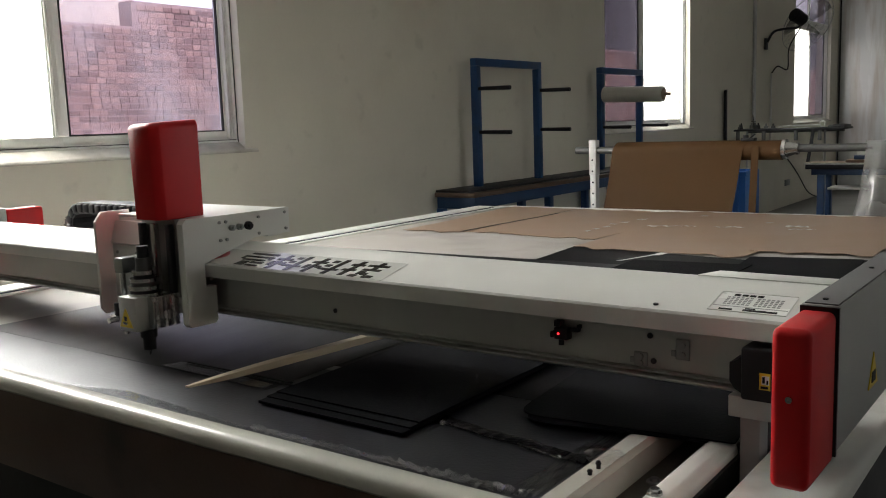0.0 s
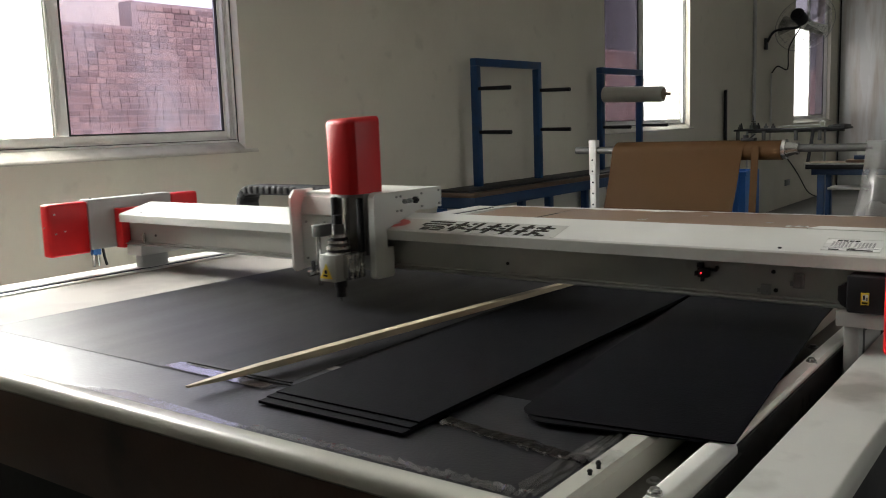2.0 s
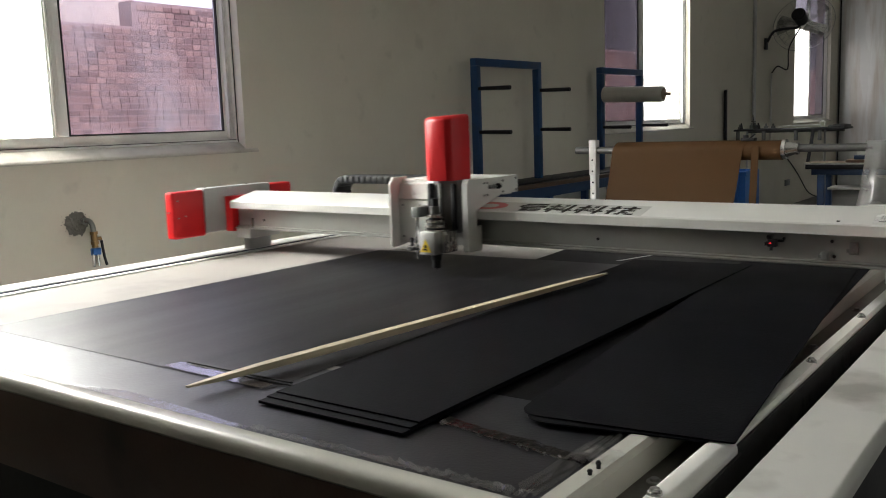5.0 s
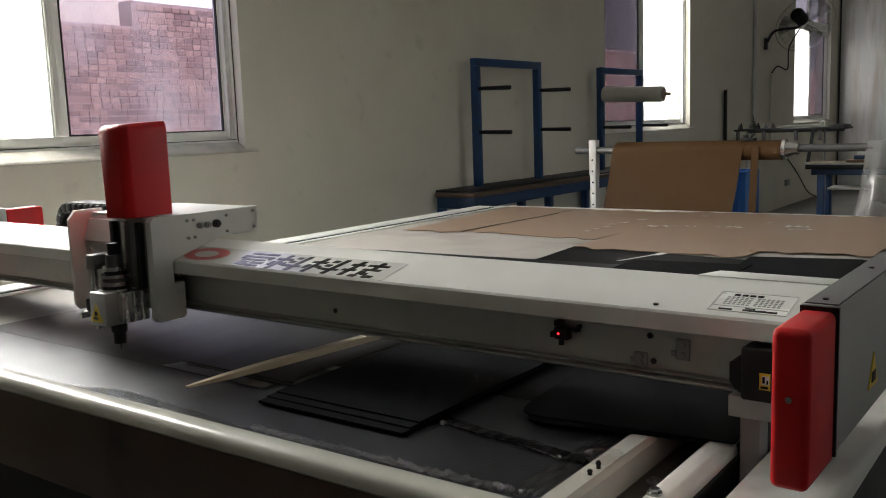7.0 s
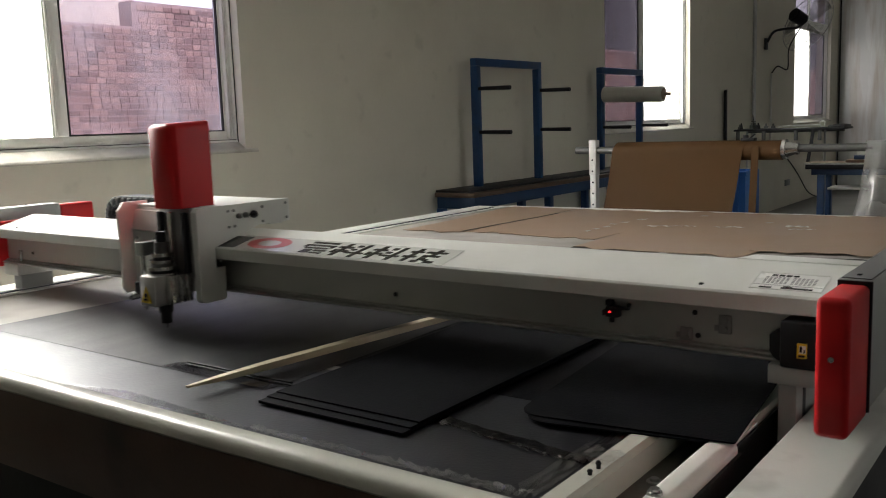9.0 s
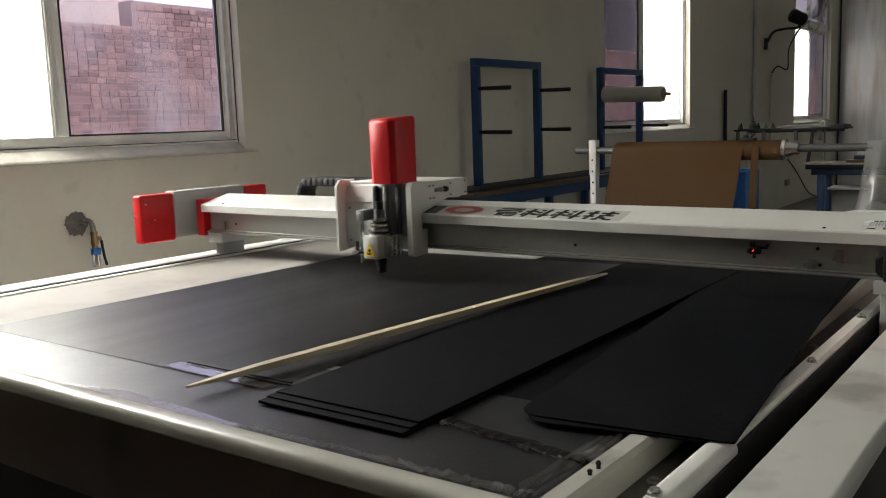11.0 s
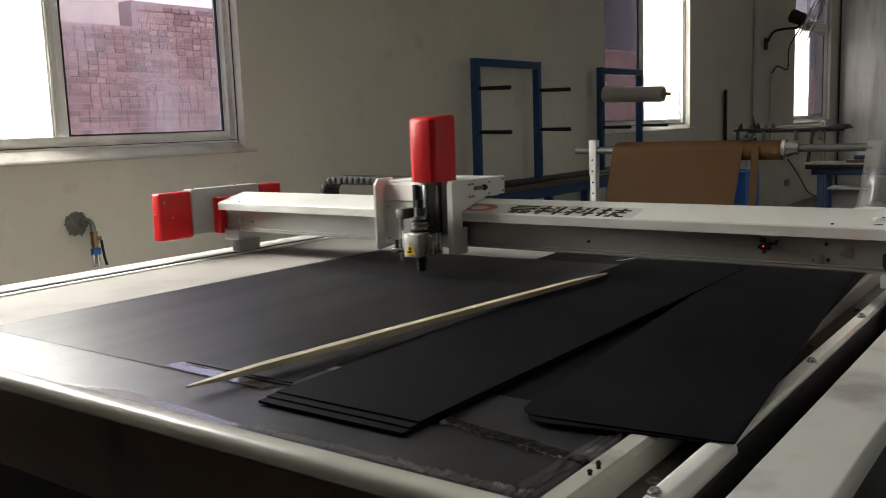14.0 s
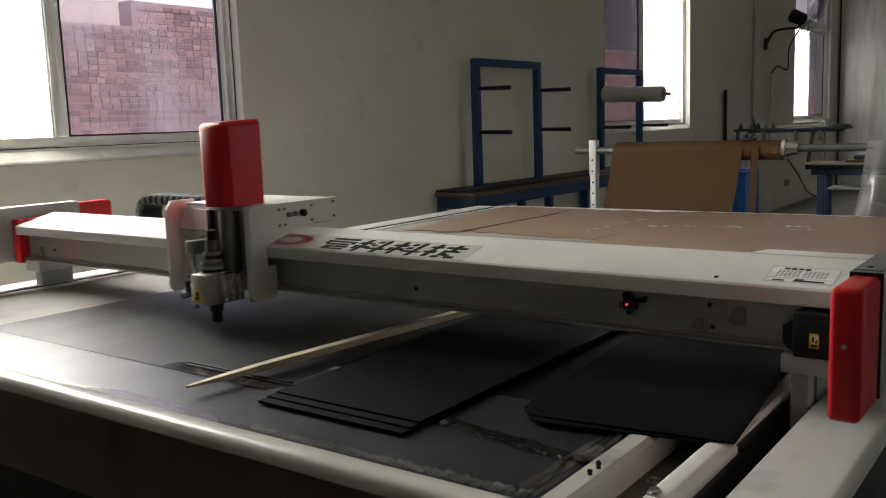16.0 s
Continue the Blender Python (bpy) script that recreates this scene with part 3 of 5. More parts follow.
    for x in (-2.45, -0.36):
        for y in (1.1, 2.35, 3.6):
            bm = B()
            box(bm, x - 0.06, x + 0.06, y - 0.06, y + 0.06, 0.0, 0.36, 0.006)
            part("leg", bm, MACHINE_GREY, t)
    return t


cutting_table()


# ---- the gantry that runs along the table, with the cutting head on it ----
GY = 2.472         # where the gantry stands as built
GB = (-1.4, GY, M)


def beam_slope(x, s, lift=0.0):
    """A place on the sloping top of the beam: s from 0 at the lip to 1 at the ridge."""
    return Vector((x, GY - 0.034 + 0.121 * s, 1.0295 + 0.0285 * s + lift))


def slope_plate(bm, x0, x1, s0, s1, thick, lean=0.0):
    c = [beam_slope(x0, s0), beam_slope(x1, s0), beam_slope(x1 + lean, s1), beam_slope(x0 + lean, s1)]
    lo = [bm.verts.new(p - Vector((0, 0, 0.0004))) for p in c]
    hi = [bm.verts.new(p + Vector((0, 0, thick))) for p in c]
    bm.faces.new(hi)
    bm.faces.new(lo[::-1])
    for i in range(4):
        bm.faces.new((lo[i], lo[(i + 1) % 4], hi[(i + 1) % 4], hi[i]))


def label_plate(bm, x0, x1, s0, s1, thick):
    slope_plate(bm, -0.300 + (x0 + 0.302) * 0.95, -0.300 + (x1 + 0.302) * 0.95, 0.14 + (s0 - 0.12) * 0.83, 0.14 + (s1 - 0.12) * 0.83, thick)


def cap_shape(bm, x0, x1, y0, y1, z0, z1, r=0.008):
    box(bm, x0, x1, y0, y1, z0, z1, r, 4)


def gantry():
    g = thing("gantry", GB, "white gantry beam with red end caps across the table", "gantry")
    XA, XB = -2.514, -0.264
    Y = GY
    bm = B()
    prism(bm, [(Y + 0.13, 0.929), (Y - 0.016, 0.929), (Y - 0.018, 0.931), (Y - 0.018, 0.9335), (Y - 0.016, 0.9345), (Y - 0.004, 0.9345), (Y - 0.004, 0.9365), (Y - 0.009, 0.937), (Y - 0.009, 0.9385), (Y, 0.940), (Y, 1.009), (Y + 0.13, 1.009)], "x", XA, XB)
    part("beam", bm, BEAM_ALU, g, "grey aluminium beam extrusion")
    bm = B()
    prism(bm, [(Y - 0.034, 1.0035), (Y - 0.0345, 1.0265), (Y - 0.032, 1.0300), (Y + 0.087, 1.058), (Y + 0.093, 1.0565), (Y + 0.135, 1.022), (Y + 0.135, 1.0095), (Y - 0.0295, 1.0095), (Y - 0.0295, 1.0035)], "x", XA - 0.004, XB)
    part("top_cover", bm, MACHINE_WHITE, g, "white folded sheet-metal top cover")
    bm = B()
    prism(bm, [(-0.450, Y + 0.0845), (-0.434, Y + 0.130), (-0.266, Y + 0.130), (-0.266, Y + 0.0845)], "z", 1.01, 1.0592, 0.001)
    part("cover_step", bm, MACHINE_WHITE, g)
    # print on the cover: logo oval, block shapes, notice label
    bm = B()
    slope_plate(bm, -1.535, -0.938, 0.025, 0.62, 0.0006, 0.0)
    part("print_panel", bm, PANEL, g, "pale printed panel", smooth=False)
    bm = B()
    x = -1.328
    for ch in range(4):
        strokes = [
            [(0.006, 0.088, 0.74, 0.82), (0.0, 0.092, 0.58, 0.65), (0.0, 0.010, 0.50, 0.65), (0.082, 0.092, 0.50, 0.65), (0.012, 0.080, 0.42, 0.49), (0.020, 0.045, 0.15, 0.36), (0.052, 0.090, 0.28, 0.36), (0.052, 0.088, 0.14, 0.21)],
            [(0.0, 0.042, 0.58, 0.67), (0.014, 0.026, 0.12, 0.84), (0.0, 0.010, 0.28, 0.48), (0.030, 0.044, 0.34, 0.46), (0.048, 0.062, 0.68, 0.78), (0.046, 0.060, 0.48, 0.57), (0.044, 0.096, 0.30, 0.38), (0.070, 0.082, 0.12, 0.84)],
            [(0.0, 0.040, 0.58, 0.67), (0.015, 0.027, 0.12, 0.84), (0.0, 0.011, 0.30, 0.48), (0.030, 0.042, 0.36, 0.46), (0.048, 0.062, 0.66, 0.77), (0.046, 0.062, 0.46, 0.56), (0.044, 0.096, 0.30, 0.38), (0.071, 0.083, 0.12, 0.84)],
            [(0.0, 0.034, 0.62, 0.70), (0.012, 0.024, 0.14, 0.84), (0.0, 0.034, 0.36, 0.44), (0.042, 0.094, 0.64, 0.72), (0.062, 0.074, 0.50, 0.84), (0.046, 0.090, 0.44, 0.52), (0.048, 0.064, 0.26, 0.40), (0.040, 0.058, 0.12, 0.22), (0.074, 0.098, 0.12, 0.22), (0.062, 0.076, 0.22, 0.32)],
        ][ch]
        for a, b, s0, s1 in strokes:
            u0, u1 = 0.05 + (s0 - 0.12) * 0.70, 0.05 + (s1 - 0.12) * 0.70
            slope_plate(bm, x + 0.88 * a + 0.016 * s0, x + 0.88 * b + 0.016 * s0, u0, u1, 0.0014, 0.016 * (s1 - s0))
        x += 0.091
    part("block_print", bm, INK, g, "four bold black block shapes", smooth=False)
    bm = B()
    n = 28
    ring = []
    for r0 in (1.0, 0.52):
        ring.append([bm.verts.new(beam_slope(-1.424 + 0.062 * r0 * math.cos(6.2832 * k / n), 0.33 + 0.25 * r0 * math.sin(6.2832 * k / n), 0.0012)) for k in range(n)])
    for k in range(n):
        bm.faces.new((ring[0][k], ring[0][(k + 1) % n], ring[1][(k + 1) % n], ring[1][k]))
    part("logo_oval", bm, LOGO_RED, g, "red oval ring print", smooth=False)
    bm = B()
    slope_plate(bm, -1.60, -1.50, 0.04, 0.56, 0.0009)
    part("logo_bar", bm, INK, g, "black print", smooth=False)
    bm = B()
    label_plate(bm, -0.405, -0.302, 0.12, 0.68, 0.0006)
    label = part("notice_label", bm, LABEL_WHITE, g, "white notice label with rows of small print", smooth=False)
    bm = B()
    for r in range(5):
        s = 0.54 - r * 0.05
        for c0, c1 in ((-0.392, -0.358), (-0.351, -0.313)):
            k = c0
            while k < c1 - 0.002:
                label_plate(bm, k, k + 0.0040, s - 0.024, s, 0.0010)
                k += 0.0062
    part("small_print", bm, INK_GREY, label, smooth=False)
    bars = [(-0.385 + k * 0.0105, -0.377 + k * 0.0105, 0.575, 0.625) for k in range(4)]
    bars += [(-0.392, -0.374, 0.15, 0.185), (-0.360, -0.315, 0.15, 0.195), (-0.358, -0.345, 0.21, 0.235)]
    for a, b, s0, s1 in bars:
        bm = B()
        label_plate(bm, a, b, s0, s1, 0.0010)
        part("heading_bar", bm, INK, label, smooth=False)
    bm = B()
    label_plate(bm, -0.403, -0.304, 0.255, 0.262, 0.0010)
    part("rule", bm, INK_GREY, label, smooth=False)
    for a, b, s0, s1 in ((-0.405, -0.302, 0.115, 0.122), (-0.405, -0.302, 0.678, 0.685), (-0.4055, -0.4046, 0.115, 0.685), (-0.3024, -0.3015, 0.115, 0.685)):
        bm = B()
        label_plate(bm, a, b, s0, s1, 0.0012)
        part("border", bm, MACHINE_WHITE, label, smooth=False)
    for x, s in ((-0.468, 0.13), (-2.42, 0.13)):
        bm = B()
        p = beam_slope(x, s)
        cyl(bm, p - Vector((0, 0, 0.002)), p + Vector((0, 0, 0.002)), 0.0035, n=10)
        part("screw", bm, BLACK_PLASTIC, g)
    # web fittings: hole, laser pointer, brackets, motor
    for x, z in ((-1.074, 0.961), (-0.484, 0.985), (-0.479, 0.950), (-2.38, 0.962)):
        bm = B()
        cyl(bm, (x, Y + 0.004, z), (x, Y - 0.0015, z), 0.0042, n=10)
        part("plug", bm, BLACK_PLASTIC, g)
    bm = B()
    sx, sz = -0.620, 0.9755
    box(bm, sx - 0.006, sx + 0.016, Y - 0.016, Y, sz - 0.009, sz + 0.009, 0.002)
    box(bm, sx + 0.016, sx + 0.030, Y - 0.008, Y, sz + 0.003, sz + 0.008, 0.001)
    box(bm, sx + 0.027, sx + 0.032, Y - 0.008, Y, sz + 0.008, sz + 0.014, 0.001)
    box(bm, sx - 0.010, sx - 0.006, Y - 0.020, Y, sz - 0.006, sz + 0.003, 0.001)
    box(bm, sx - 0.008, sx + 0.003, Y - 0.012, Y, sz + 0.009, sz + 0.018, 0.001)
    cyl(bm, (sx + 0.002, Y - 0.008, sz - 0.009), (sx + 0.002, Y - 0.008, sz - 0.018), 0.004, n=10)
    sensor = part("laser_sensor", bm, BLACK_PLASTIC, g, "small black sensor with a red light")
    bm = B()
    cyl(bm, (sx + 0.002, Y - 0.0155, sz), (sx + 0.002, Y - 0.0175, sz), 0.0015, n=10)
    part("led", bm, LED_RED, sensor, "glowing red led")
    for x0, z0, hz in ((-0.507, 0.9405, 0.021), (-0.447, 0.957, 0.029)):
        bm = B()
        box(bm, x0, x0 + 0.020, Y - 0.004, Y, z0, z0 + hz, 0.002)
        box(bm, x0 - 0.006, x0, Y - 0.003, Y, z0 + 0.004, z0 + 0.012)
        br = part("bracket", bm, DULL_STEEL, g)
        for dz in (hz * 0.27, hz * 0.73):
            bm = B()
            cyl(bm, (x0 + 0.011, Y - 0.002, z0 + dz), (x0 + 0.011, Y - 0.007, z0 + dz), 0.004, n=8)
            part("screw", bm, DULL_STEEL, br)
    bm = B()
    box(bm, -0.346, -0.260, Y - 0.045, Y + 0.03, 0.929, 0.996, 0.004)
    prism(bm, [(-0.346, 0.936), (-0.355, 0.941), (-0.361, 0.950), (-0.361, 0.974), (-0.352, 0.978), (-0.346, 0.984)], "y", Y - 0.040, Y + 0.02)
    motor = part("drive_motor", bm, BLACK_PLASTIC, g, "black drive motor box")
    bm = B()
    box(bm, -0.322, -0.309, Y - 0.0465, Y - 0.0452, 0.946, 0.967)
    part("sticker", bm, YELLOW, motor, "small yellow and white rating sticker", smooth=False)
    bm = B()
    box(bm, -0.319, -0.310, Y - 0.0472, Y - 0.0466, 0.953, 0.964)
    part("white_field", bm, LABEL_WHITE, motor, smooth=False)
    bm = B()
    for x0, x1, z0, z1 in ((-0.318, -0.315, 0.955, 0.963), (-0.313, -0.311, 0.954, 0.959), (-0.320, -0.311, 0.948, 0.951)):
        box(bm, x0, x1, Y - 0.0478, Y - 0.0473, z0, z1)
    part("print_bars", bm, INK, motor, smooth=False)
    # end units
    for xa, xb, inner, f0, f1, b1, b2 in ((-2.603, -2.556, 1, -0.250, -0.115, 0.195, 0.308), (-0.2485, -0.209, -1, -0.256, -0.150, 0.25, 0.345)):
        bm = B()
        box(bm, xa, xb, Y + f1, Y + b1, 0.921, 1.080, 0.003)
        unit = part("end_plate", bm, MACHINE_GREY, g, "grey sheet-metal end housing")
        for ye in (Y + f1 - 0.0035, Y + b1 - 0.0005) if inner < 0 else ():
            bm = B()
            box(bm, xa + 0.0006, xb + 0.0006, ye, ye + 0.004, 0.918, 1.0785)
            part("seal_strip", bm, BLACK_PLASTIC, unit, "black rubber joint behind the cap", smooth=False)
        for s in (-1, 1):
            bm = B()
            if s < 0:
                cap_shape(bm, xa + 0.001, xb - 0.001, Y + f0, Y + f1 - (0.0036 if inner < 0 else 0.0004), 0.9125, 1.0755)
            else:
                cap_shape(bm, xa + 0.001, xb - 0.001, Y + b1 + (0.0036 if inner < 0 else 0.0004), Y + b2, 0.9125, 1.0755)
            part("end_cap", bm, RED, unit, "glossy red plastic end cap")
            bm = B()
            ys = Y + f0 if s < 0 else Y + b2
            xs = (xa + xb) / 2
            cyl(bm, (xs, ys, 1.006), (xs, ys + 0.003 * s, 1.006), 0.0034, n=12)
            part("cap_screw", bm, STEEL, unit)
        for yy, zz in ((f0 + 0.02, 1.045), (f0 + 0.02, 0.985), (f0 + 0.05, 0.99)) if inner > 0 else ():
            bm = B()
            cyl(bm, (xb - 0.002, Y + yy, zz), (xb + 0.0006, Y + yy, zz), 0.0032, n=10)
            part("side_screw", bm, STEEL, unit)
        for ys, zs in ((Y + f1 + 0.024, 1.0815), (Y + 0.1, 1.0815)):
            bm = B()
            cyl(bm, ((xa + xb) / 2, ys, zs - 0.001), ((xa + xb) / 2, ys, zs + 0.0015), 0.003, n=10)
            part("top_screw", bm, BLACK_PLASTIC, unit)
        if inner > 0:
            bm = B()
            box(bm, xb, xb + 0.038, Y - 0.026, Y + 0.15, 0.918, 1.045, 0.003)
            part("flange", bm, RED, unit, "red flange at the beam end")
        else:
            bm = B()
            prism(bm, [(Y + 0.0, 0.950), (Y + 0.05, 0.950), (Y + 0.025, 0.992)], "x", xb, xb + 0.0012)
            part("warning_sticker", bm, YELLOW, unit, "yellow triangular warning sticker", smooth=False)
            bm = B()
            box(bm, xb + 0.0012, xb + 0.002, Y + 0.014, Y + 0.034, 0.956, 0.969)
            part("pictogram", bm, INK, unit, smooth=False)
            bm = B()
            box(bm, xa + 0.004, xb - 0.002, Y + f1 + 0.003, Y + b1 - 0.003, 1.0797, 1.0813)
            part("top_strip", bm, TOP_GREY, unit, "dark grey top strip", smooth=False)
        # carriage on its rail
        bm = B()
        if inner > 0:
            box(bm, -2.492, -2.452, Y - 0.004, Y + 0.093, M + 0.003, 0.896, 0.004)
        else:
            box(bm, -0.354, -0.328, Y - 0.02, Y + 0.17, M - 0.125, 0.9, 0.003)
        part("carriage", bm, MACHINE_GREY, g)
        if inner < 0:
            # black strips on the solid block imitate the dark of a recess
            bm = B()
            box(bm, -0.3282, -0.3274, Y + 0.012, Y + 0.026, M - 0.115, 0.894)
            box(bm, -0.3282, -0.3274, Y + 0.026, Y + 0.160, 0.884, 0.894)
            part("joint_gap", bm, BLACK_PLASTIC, g, "black strips standing in for a shaded recess in the carriage side", smooth=False)
        bm = B()
        if inner > 0:
            box(bm, -2.508, -2.435, Y - 0.02, Y + 0.12, 0.8965, 0.9285, 0.001)
        else:
            box(bm, -0.366, -0.257, Y - 0.03, Y + 0.2, 0.9005, 0.9285, 0.002)
        part("carriage_plate", bm, ANODISED, g)
        if inner > 0:
            bm = B()
            cyl(bm, (-2.435, Y - 0.006, 0.93), (-2.435, Y - 0.006, 0.968), 0.005, n=10)
            part("stop_pin", bm, STEEL, g)
    return g


GANTRY = gantry()


def tool_head(g):
    """The cutting head as it stands at x = -1.594 on the beam."""
    Y = GY
    bm = B()
    box(bm, -1.775, -1.524, Y - 0.039, Y - 0.0355, 0.925, 1.112, 0.001)
    box(bm, -1.775, -1.524, Y - 0.039, Y + 0.18, 1.112, 1.118, 0.001)
    box(bm, -1.62, -1.524, Y + 0.14, Y + 0.18, 1.06, 1.112, 0.002)
    head = part("tool_head", bm, MACHINE_WHITE, g, "white cutting head carriage with a red cover")
    bm = B()
    prism(bm, [(Y - 0.0305, 0.928), (Y - 0.052, 0.928), (Y - 0.054, 0.932), (Y - 0.054, 1.052), (Y - 0.052, 1.056), (Y - 0.0305, 1.056)], "x", -1.7815, -1.656)
    part("front_plate", bm, MACHINE_WHITE, head, "folded off-white front plate")
    bm = B()
    prism(bm, [(Y - 0.0305, 1.0575), (Y - 0.056, 1.0575), (Y - 0.058, 1.060), (Y - 0.044, 1.104), (Y - 0.0305, 1.106)], "x", -1.7815, -1.656)
    part("hood_plate", bm, MACHINE_WHITE, head, "sloping off-white hood plate")
    for zz in (0.945, 1.04):
        for xx in (-1.765, -1.70):
            bm = B()
            cyl(bm, (xx, Y - 0.0535, zz), (xx, Y - 0.0565, zz), 0.0035, n=10)
            part("screw", bm, DULL_STEEL, head)
    # right and left cheek plates, cut out round the beam
    outline = [(Y - 0.085, 0.918), (Y - 0.085, 1.110), (Y - 0.078, 1.1185), (Y + 0.185, 1.1185), (Y + 0.185, 1.066), (Y + 0.09, 1.066), (Y - 0.040, 1.03), (Y - 0.040, 0.985), (Y - 0.016, 0.985), (Y - 0.016, 0.918), (Y - 0.022, 0.912), (Y - 0.078, 0.912)]
    bm = B()
    prism(bm, outline, "x", -1.523, -1.505)
    part("cheek_plate", bm, MACHINE_WHITE, head)
    bm = B()
    cut = [(Y - 0.088, 0.925), (Y - 0.088, 1.105), (Y - 0.072, 1.124), (Y - 0.008, 1.124), (Y - 0.008, 1.07), (Y - 0.040, 1.03), (Y - 0.040, 0.985), (Y - 0.016, 0.985), (Y - 0.016, 0.918), (Y - 0.078, 0.912)]
    prism(bm, cut, "x", -1.792, -1.784)
    part("cheek_plate", bm, MACHINE_WHITE, head)
    for yy, zz in ((0.0, 1.105), (0.016, 1.105), (0.001, 1.070), (0.017, 1.070), (0.100, 1.106), (0.100, 1.073), (0.172, 1.109), (0.174, 1.075), (-0.03, 1.0)):
        bm = B()
        cyl(bm, (-1.5055, Y + yy, zz), (-1.502, Y + yy, zz), 0.0032, n=8)
        part("screw", bm, DULL_STEEL, head)
    for yy, r in ((0.029, 0.006), (0.048, 0.0065), (0.071, 0.0085)):
        bm = B()
        cyl(bm, (-1.506, Y + yy, 1.092), (-1.497, Y + yy, 1.092), r, n=14)
        cyl(bm, (-1.497, Y + yy, 1.092), (-1.492, Y + yy, 1.092), r * 0.6, n=10)
        part("air_fitting", bm, DULL_STEEL if yy < 0.06 else BLACK_PLASTIC, head)
    # red cover: creased front, rounded top
    bm = B()
    z0, z1 = 1.117, 1.305
    plan = [(-1.648, Y + 0.002), (-1.648, Y - 0.081), (-1.6465, Y - 0.084), (-1.629, Y - 0.0965), (-1.568, Y - 0.0975), (-1.565, Y - 0.0965), (-1.553, Y - 0.084), (-1.552, Y - 0.081), (-1.552, Y + 0.002)]
    rings = []
    xm, yb = -1.600, Y + 0.002
    for z, k in [(z0, 0.0), (z1 - 0.014, 0.0)] + [(z1 - 0.014 + 0.014 * math.sin(radians(a)), 0.014 * (1 - math.cos(radians(a)))) for a in (18, 36, 54, 72, 86)]:
        row = []
        for px, py in plan:
            q = Vector((px + (xm - px) * k * 0.7 / 0.048, py + (yb - py) * k / 0.099, z))
            if z > 1.2:
                d = max(0.0, (yb - py) / 0.104)
                q.z -= 0.005 * d + (0.001 if px < xm else 0.0)
                q.y -= 0.004 * d
            row.append(bm.verts.new(q))
        rings.append(row)
    for r0, r1 in zip(rings, rings[1:]):
        for j in range(len(plan)):
            bm.faces.new((r0[j], r0[(j + 1) % len(plan)], r1[(j + 1) % len(plan)], r1[j]))
    bm.faces.new(rings[0])
    bm.faces.new(rings[-1])
    bmesh.ops.recalc_face_normals(bm, faces=bm.faces)
    part("red_cover", bm, RED, head, "tall glossy red plastic cover")
    # column with dark guide rails
    bm = B()
    box(bm, -1.654, -1.549, Y - 0.070, Y - 0.030, 0.965, 1.116, 0.003)
    part("column", bm, COLUMN_STEEL, head)
    for x in (-1.643, -1.604, -1.558):
        bm = B()
        box(bm, x - 0.0065, x + 0.0065, Y - 0.082, Y - 0.070, 0.975, 1.108, 0.002)
        part("slide_rail", bm, STEEL if -1.62 < x < -1.58 else BLACK_PLASTIC, head)
    # spindle: motor pin, collars, housing block, knife
    c = (-1.605, Y - 0.106)
    for z0, z1, r, m in ((1.022, 1.046, 0.015, DARK_STEEL), (1.046, 1.068, 0.011, BLACK_PLASTIC), (1.014, 1.022, 0.023, STEEL), (1.007, 1.014, 0.020, BLACK_PLASTIC), (1.000, 1.007, 0.028, STEEL),
                         (0.993, 1.000, 0.025, DARK_STEEL), (0.985, 0.993, 0.032, STEEL), (0.979, 0.985, 0.028, BLACK_PLASTIC), (0.9745, 0.979, 0.033, STEEL), (0.890, 0.910, 0.016, BLACK_PLASTIC), (0.866, 0.890, 0.0125, BLACK_PLASTIC)):
        bm = B()
        cyl(bm, (*c, z0), (*c, z1), r, n=24)
        part("collar", bm, m, head)
    bm = B()
    box(bm, -1.632, -1.578, Y - 0.150, Y - 0.070, 0.909, 0.975, 0.003)
    part("knife_housing", bm, ANODISED, head, "machined aluminium knife housing")
    bm = B()
    box(bm, -1.578, -1.556, Y - 0.124, Y - 0.066, 0.913, 0.975, 0.003)
    part("housing_side", bm, STEEL, head)
    for dy in (-0.118, -0.1, -0.082):
        bm = B()
        cyl(bm, (-1.555, Y + dy, 0.915), (-1.555, Y + dy, 0.973), 0.004, n=10)
        part("guide_rod", bm, STEEL, head)
    bm = B()
    prism(bm, [(-1.629, 0.917), (-1.589, 0.917), (-1.609, 0.954)], "y", Y - 0.1515, Y - 0.1502)
    part("warning_sticker", bm, YELLOW, head, "yellow triangular warning sticker", smooth=False)
    bm = B()
    box(bm, -1.618, -1.604, Y - 0.1525, Y - 0.1517, 0.922, 0.927)
    box(bm, -1.613, -1.605, Y - 0.1525, Y - 0.1517, 0.929, 0.938)
    part("pictogram", bm, INK, head, smooth=False)
    bm = B()
    prism(bm, [(c[0] - 0.005, 0.872), (c[0] + 0.004, 0.872), (c[0] + 0.002, 0.860), (c[0], M + 0.0035)], "y", c[1] - 0.0012, c[1] + 0.0012)
    part("knife", bm, STEEL, head, "small steel blade", smooth=False)
    # sensor rod at the side
    bm = B()
    cyl(bm, (-1.668, Y - 0.112, 0.890), (-1.668, Y - 0.112, 1.012), 0.0062, n=12)
    part("sensor_rod", bm, STEEL, head)
    bm = B()
    box(bm, -1.682, -1.654, Y - 0.120, Y - 0.054, 1.012, 1.042, 0.002)
    part("sensor_block", bm, DULL_STEEL, head)
    bm = B()
    box(bm, -1.695, -1.632, Y - 0.130, Y - 0.112, 0.918, 0.929, 0.002)
    cyl(bm, (-1.668, Y - 0.13, 0.923), (-1.668, Y - 0.15, 0.923), 0.006, n=10)
    part("clamp", bm, STEEL, head)
    bm = B()
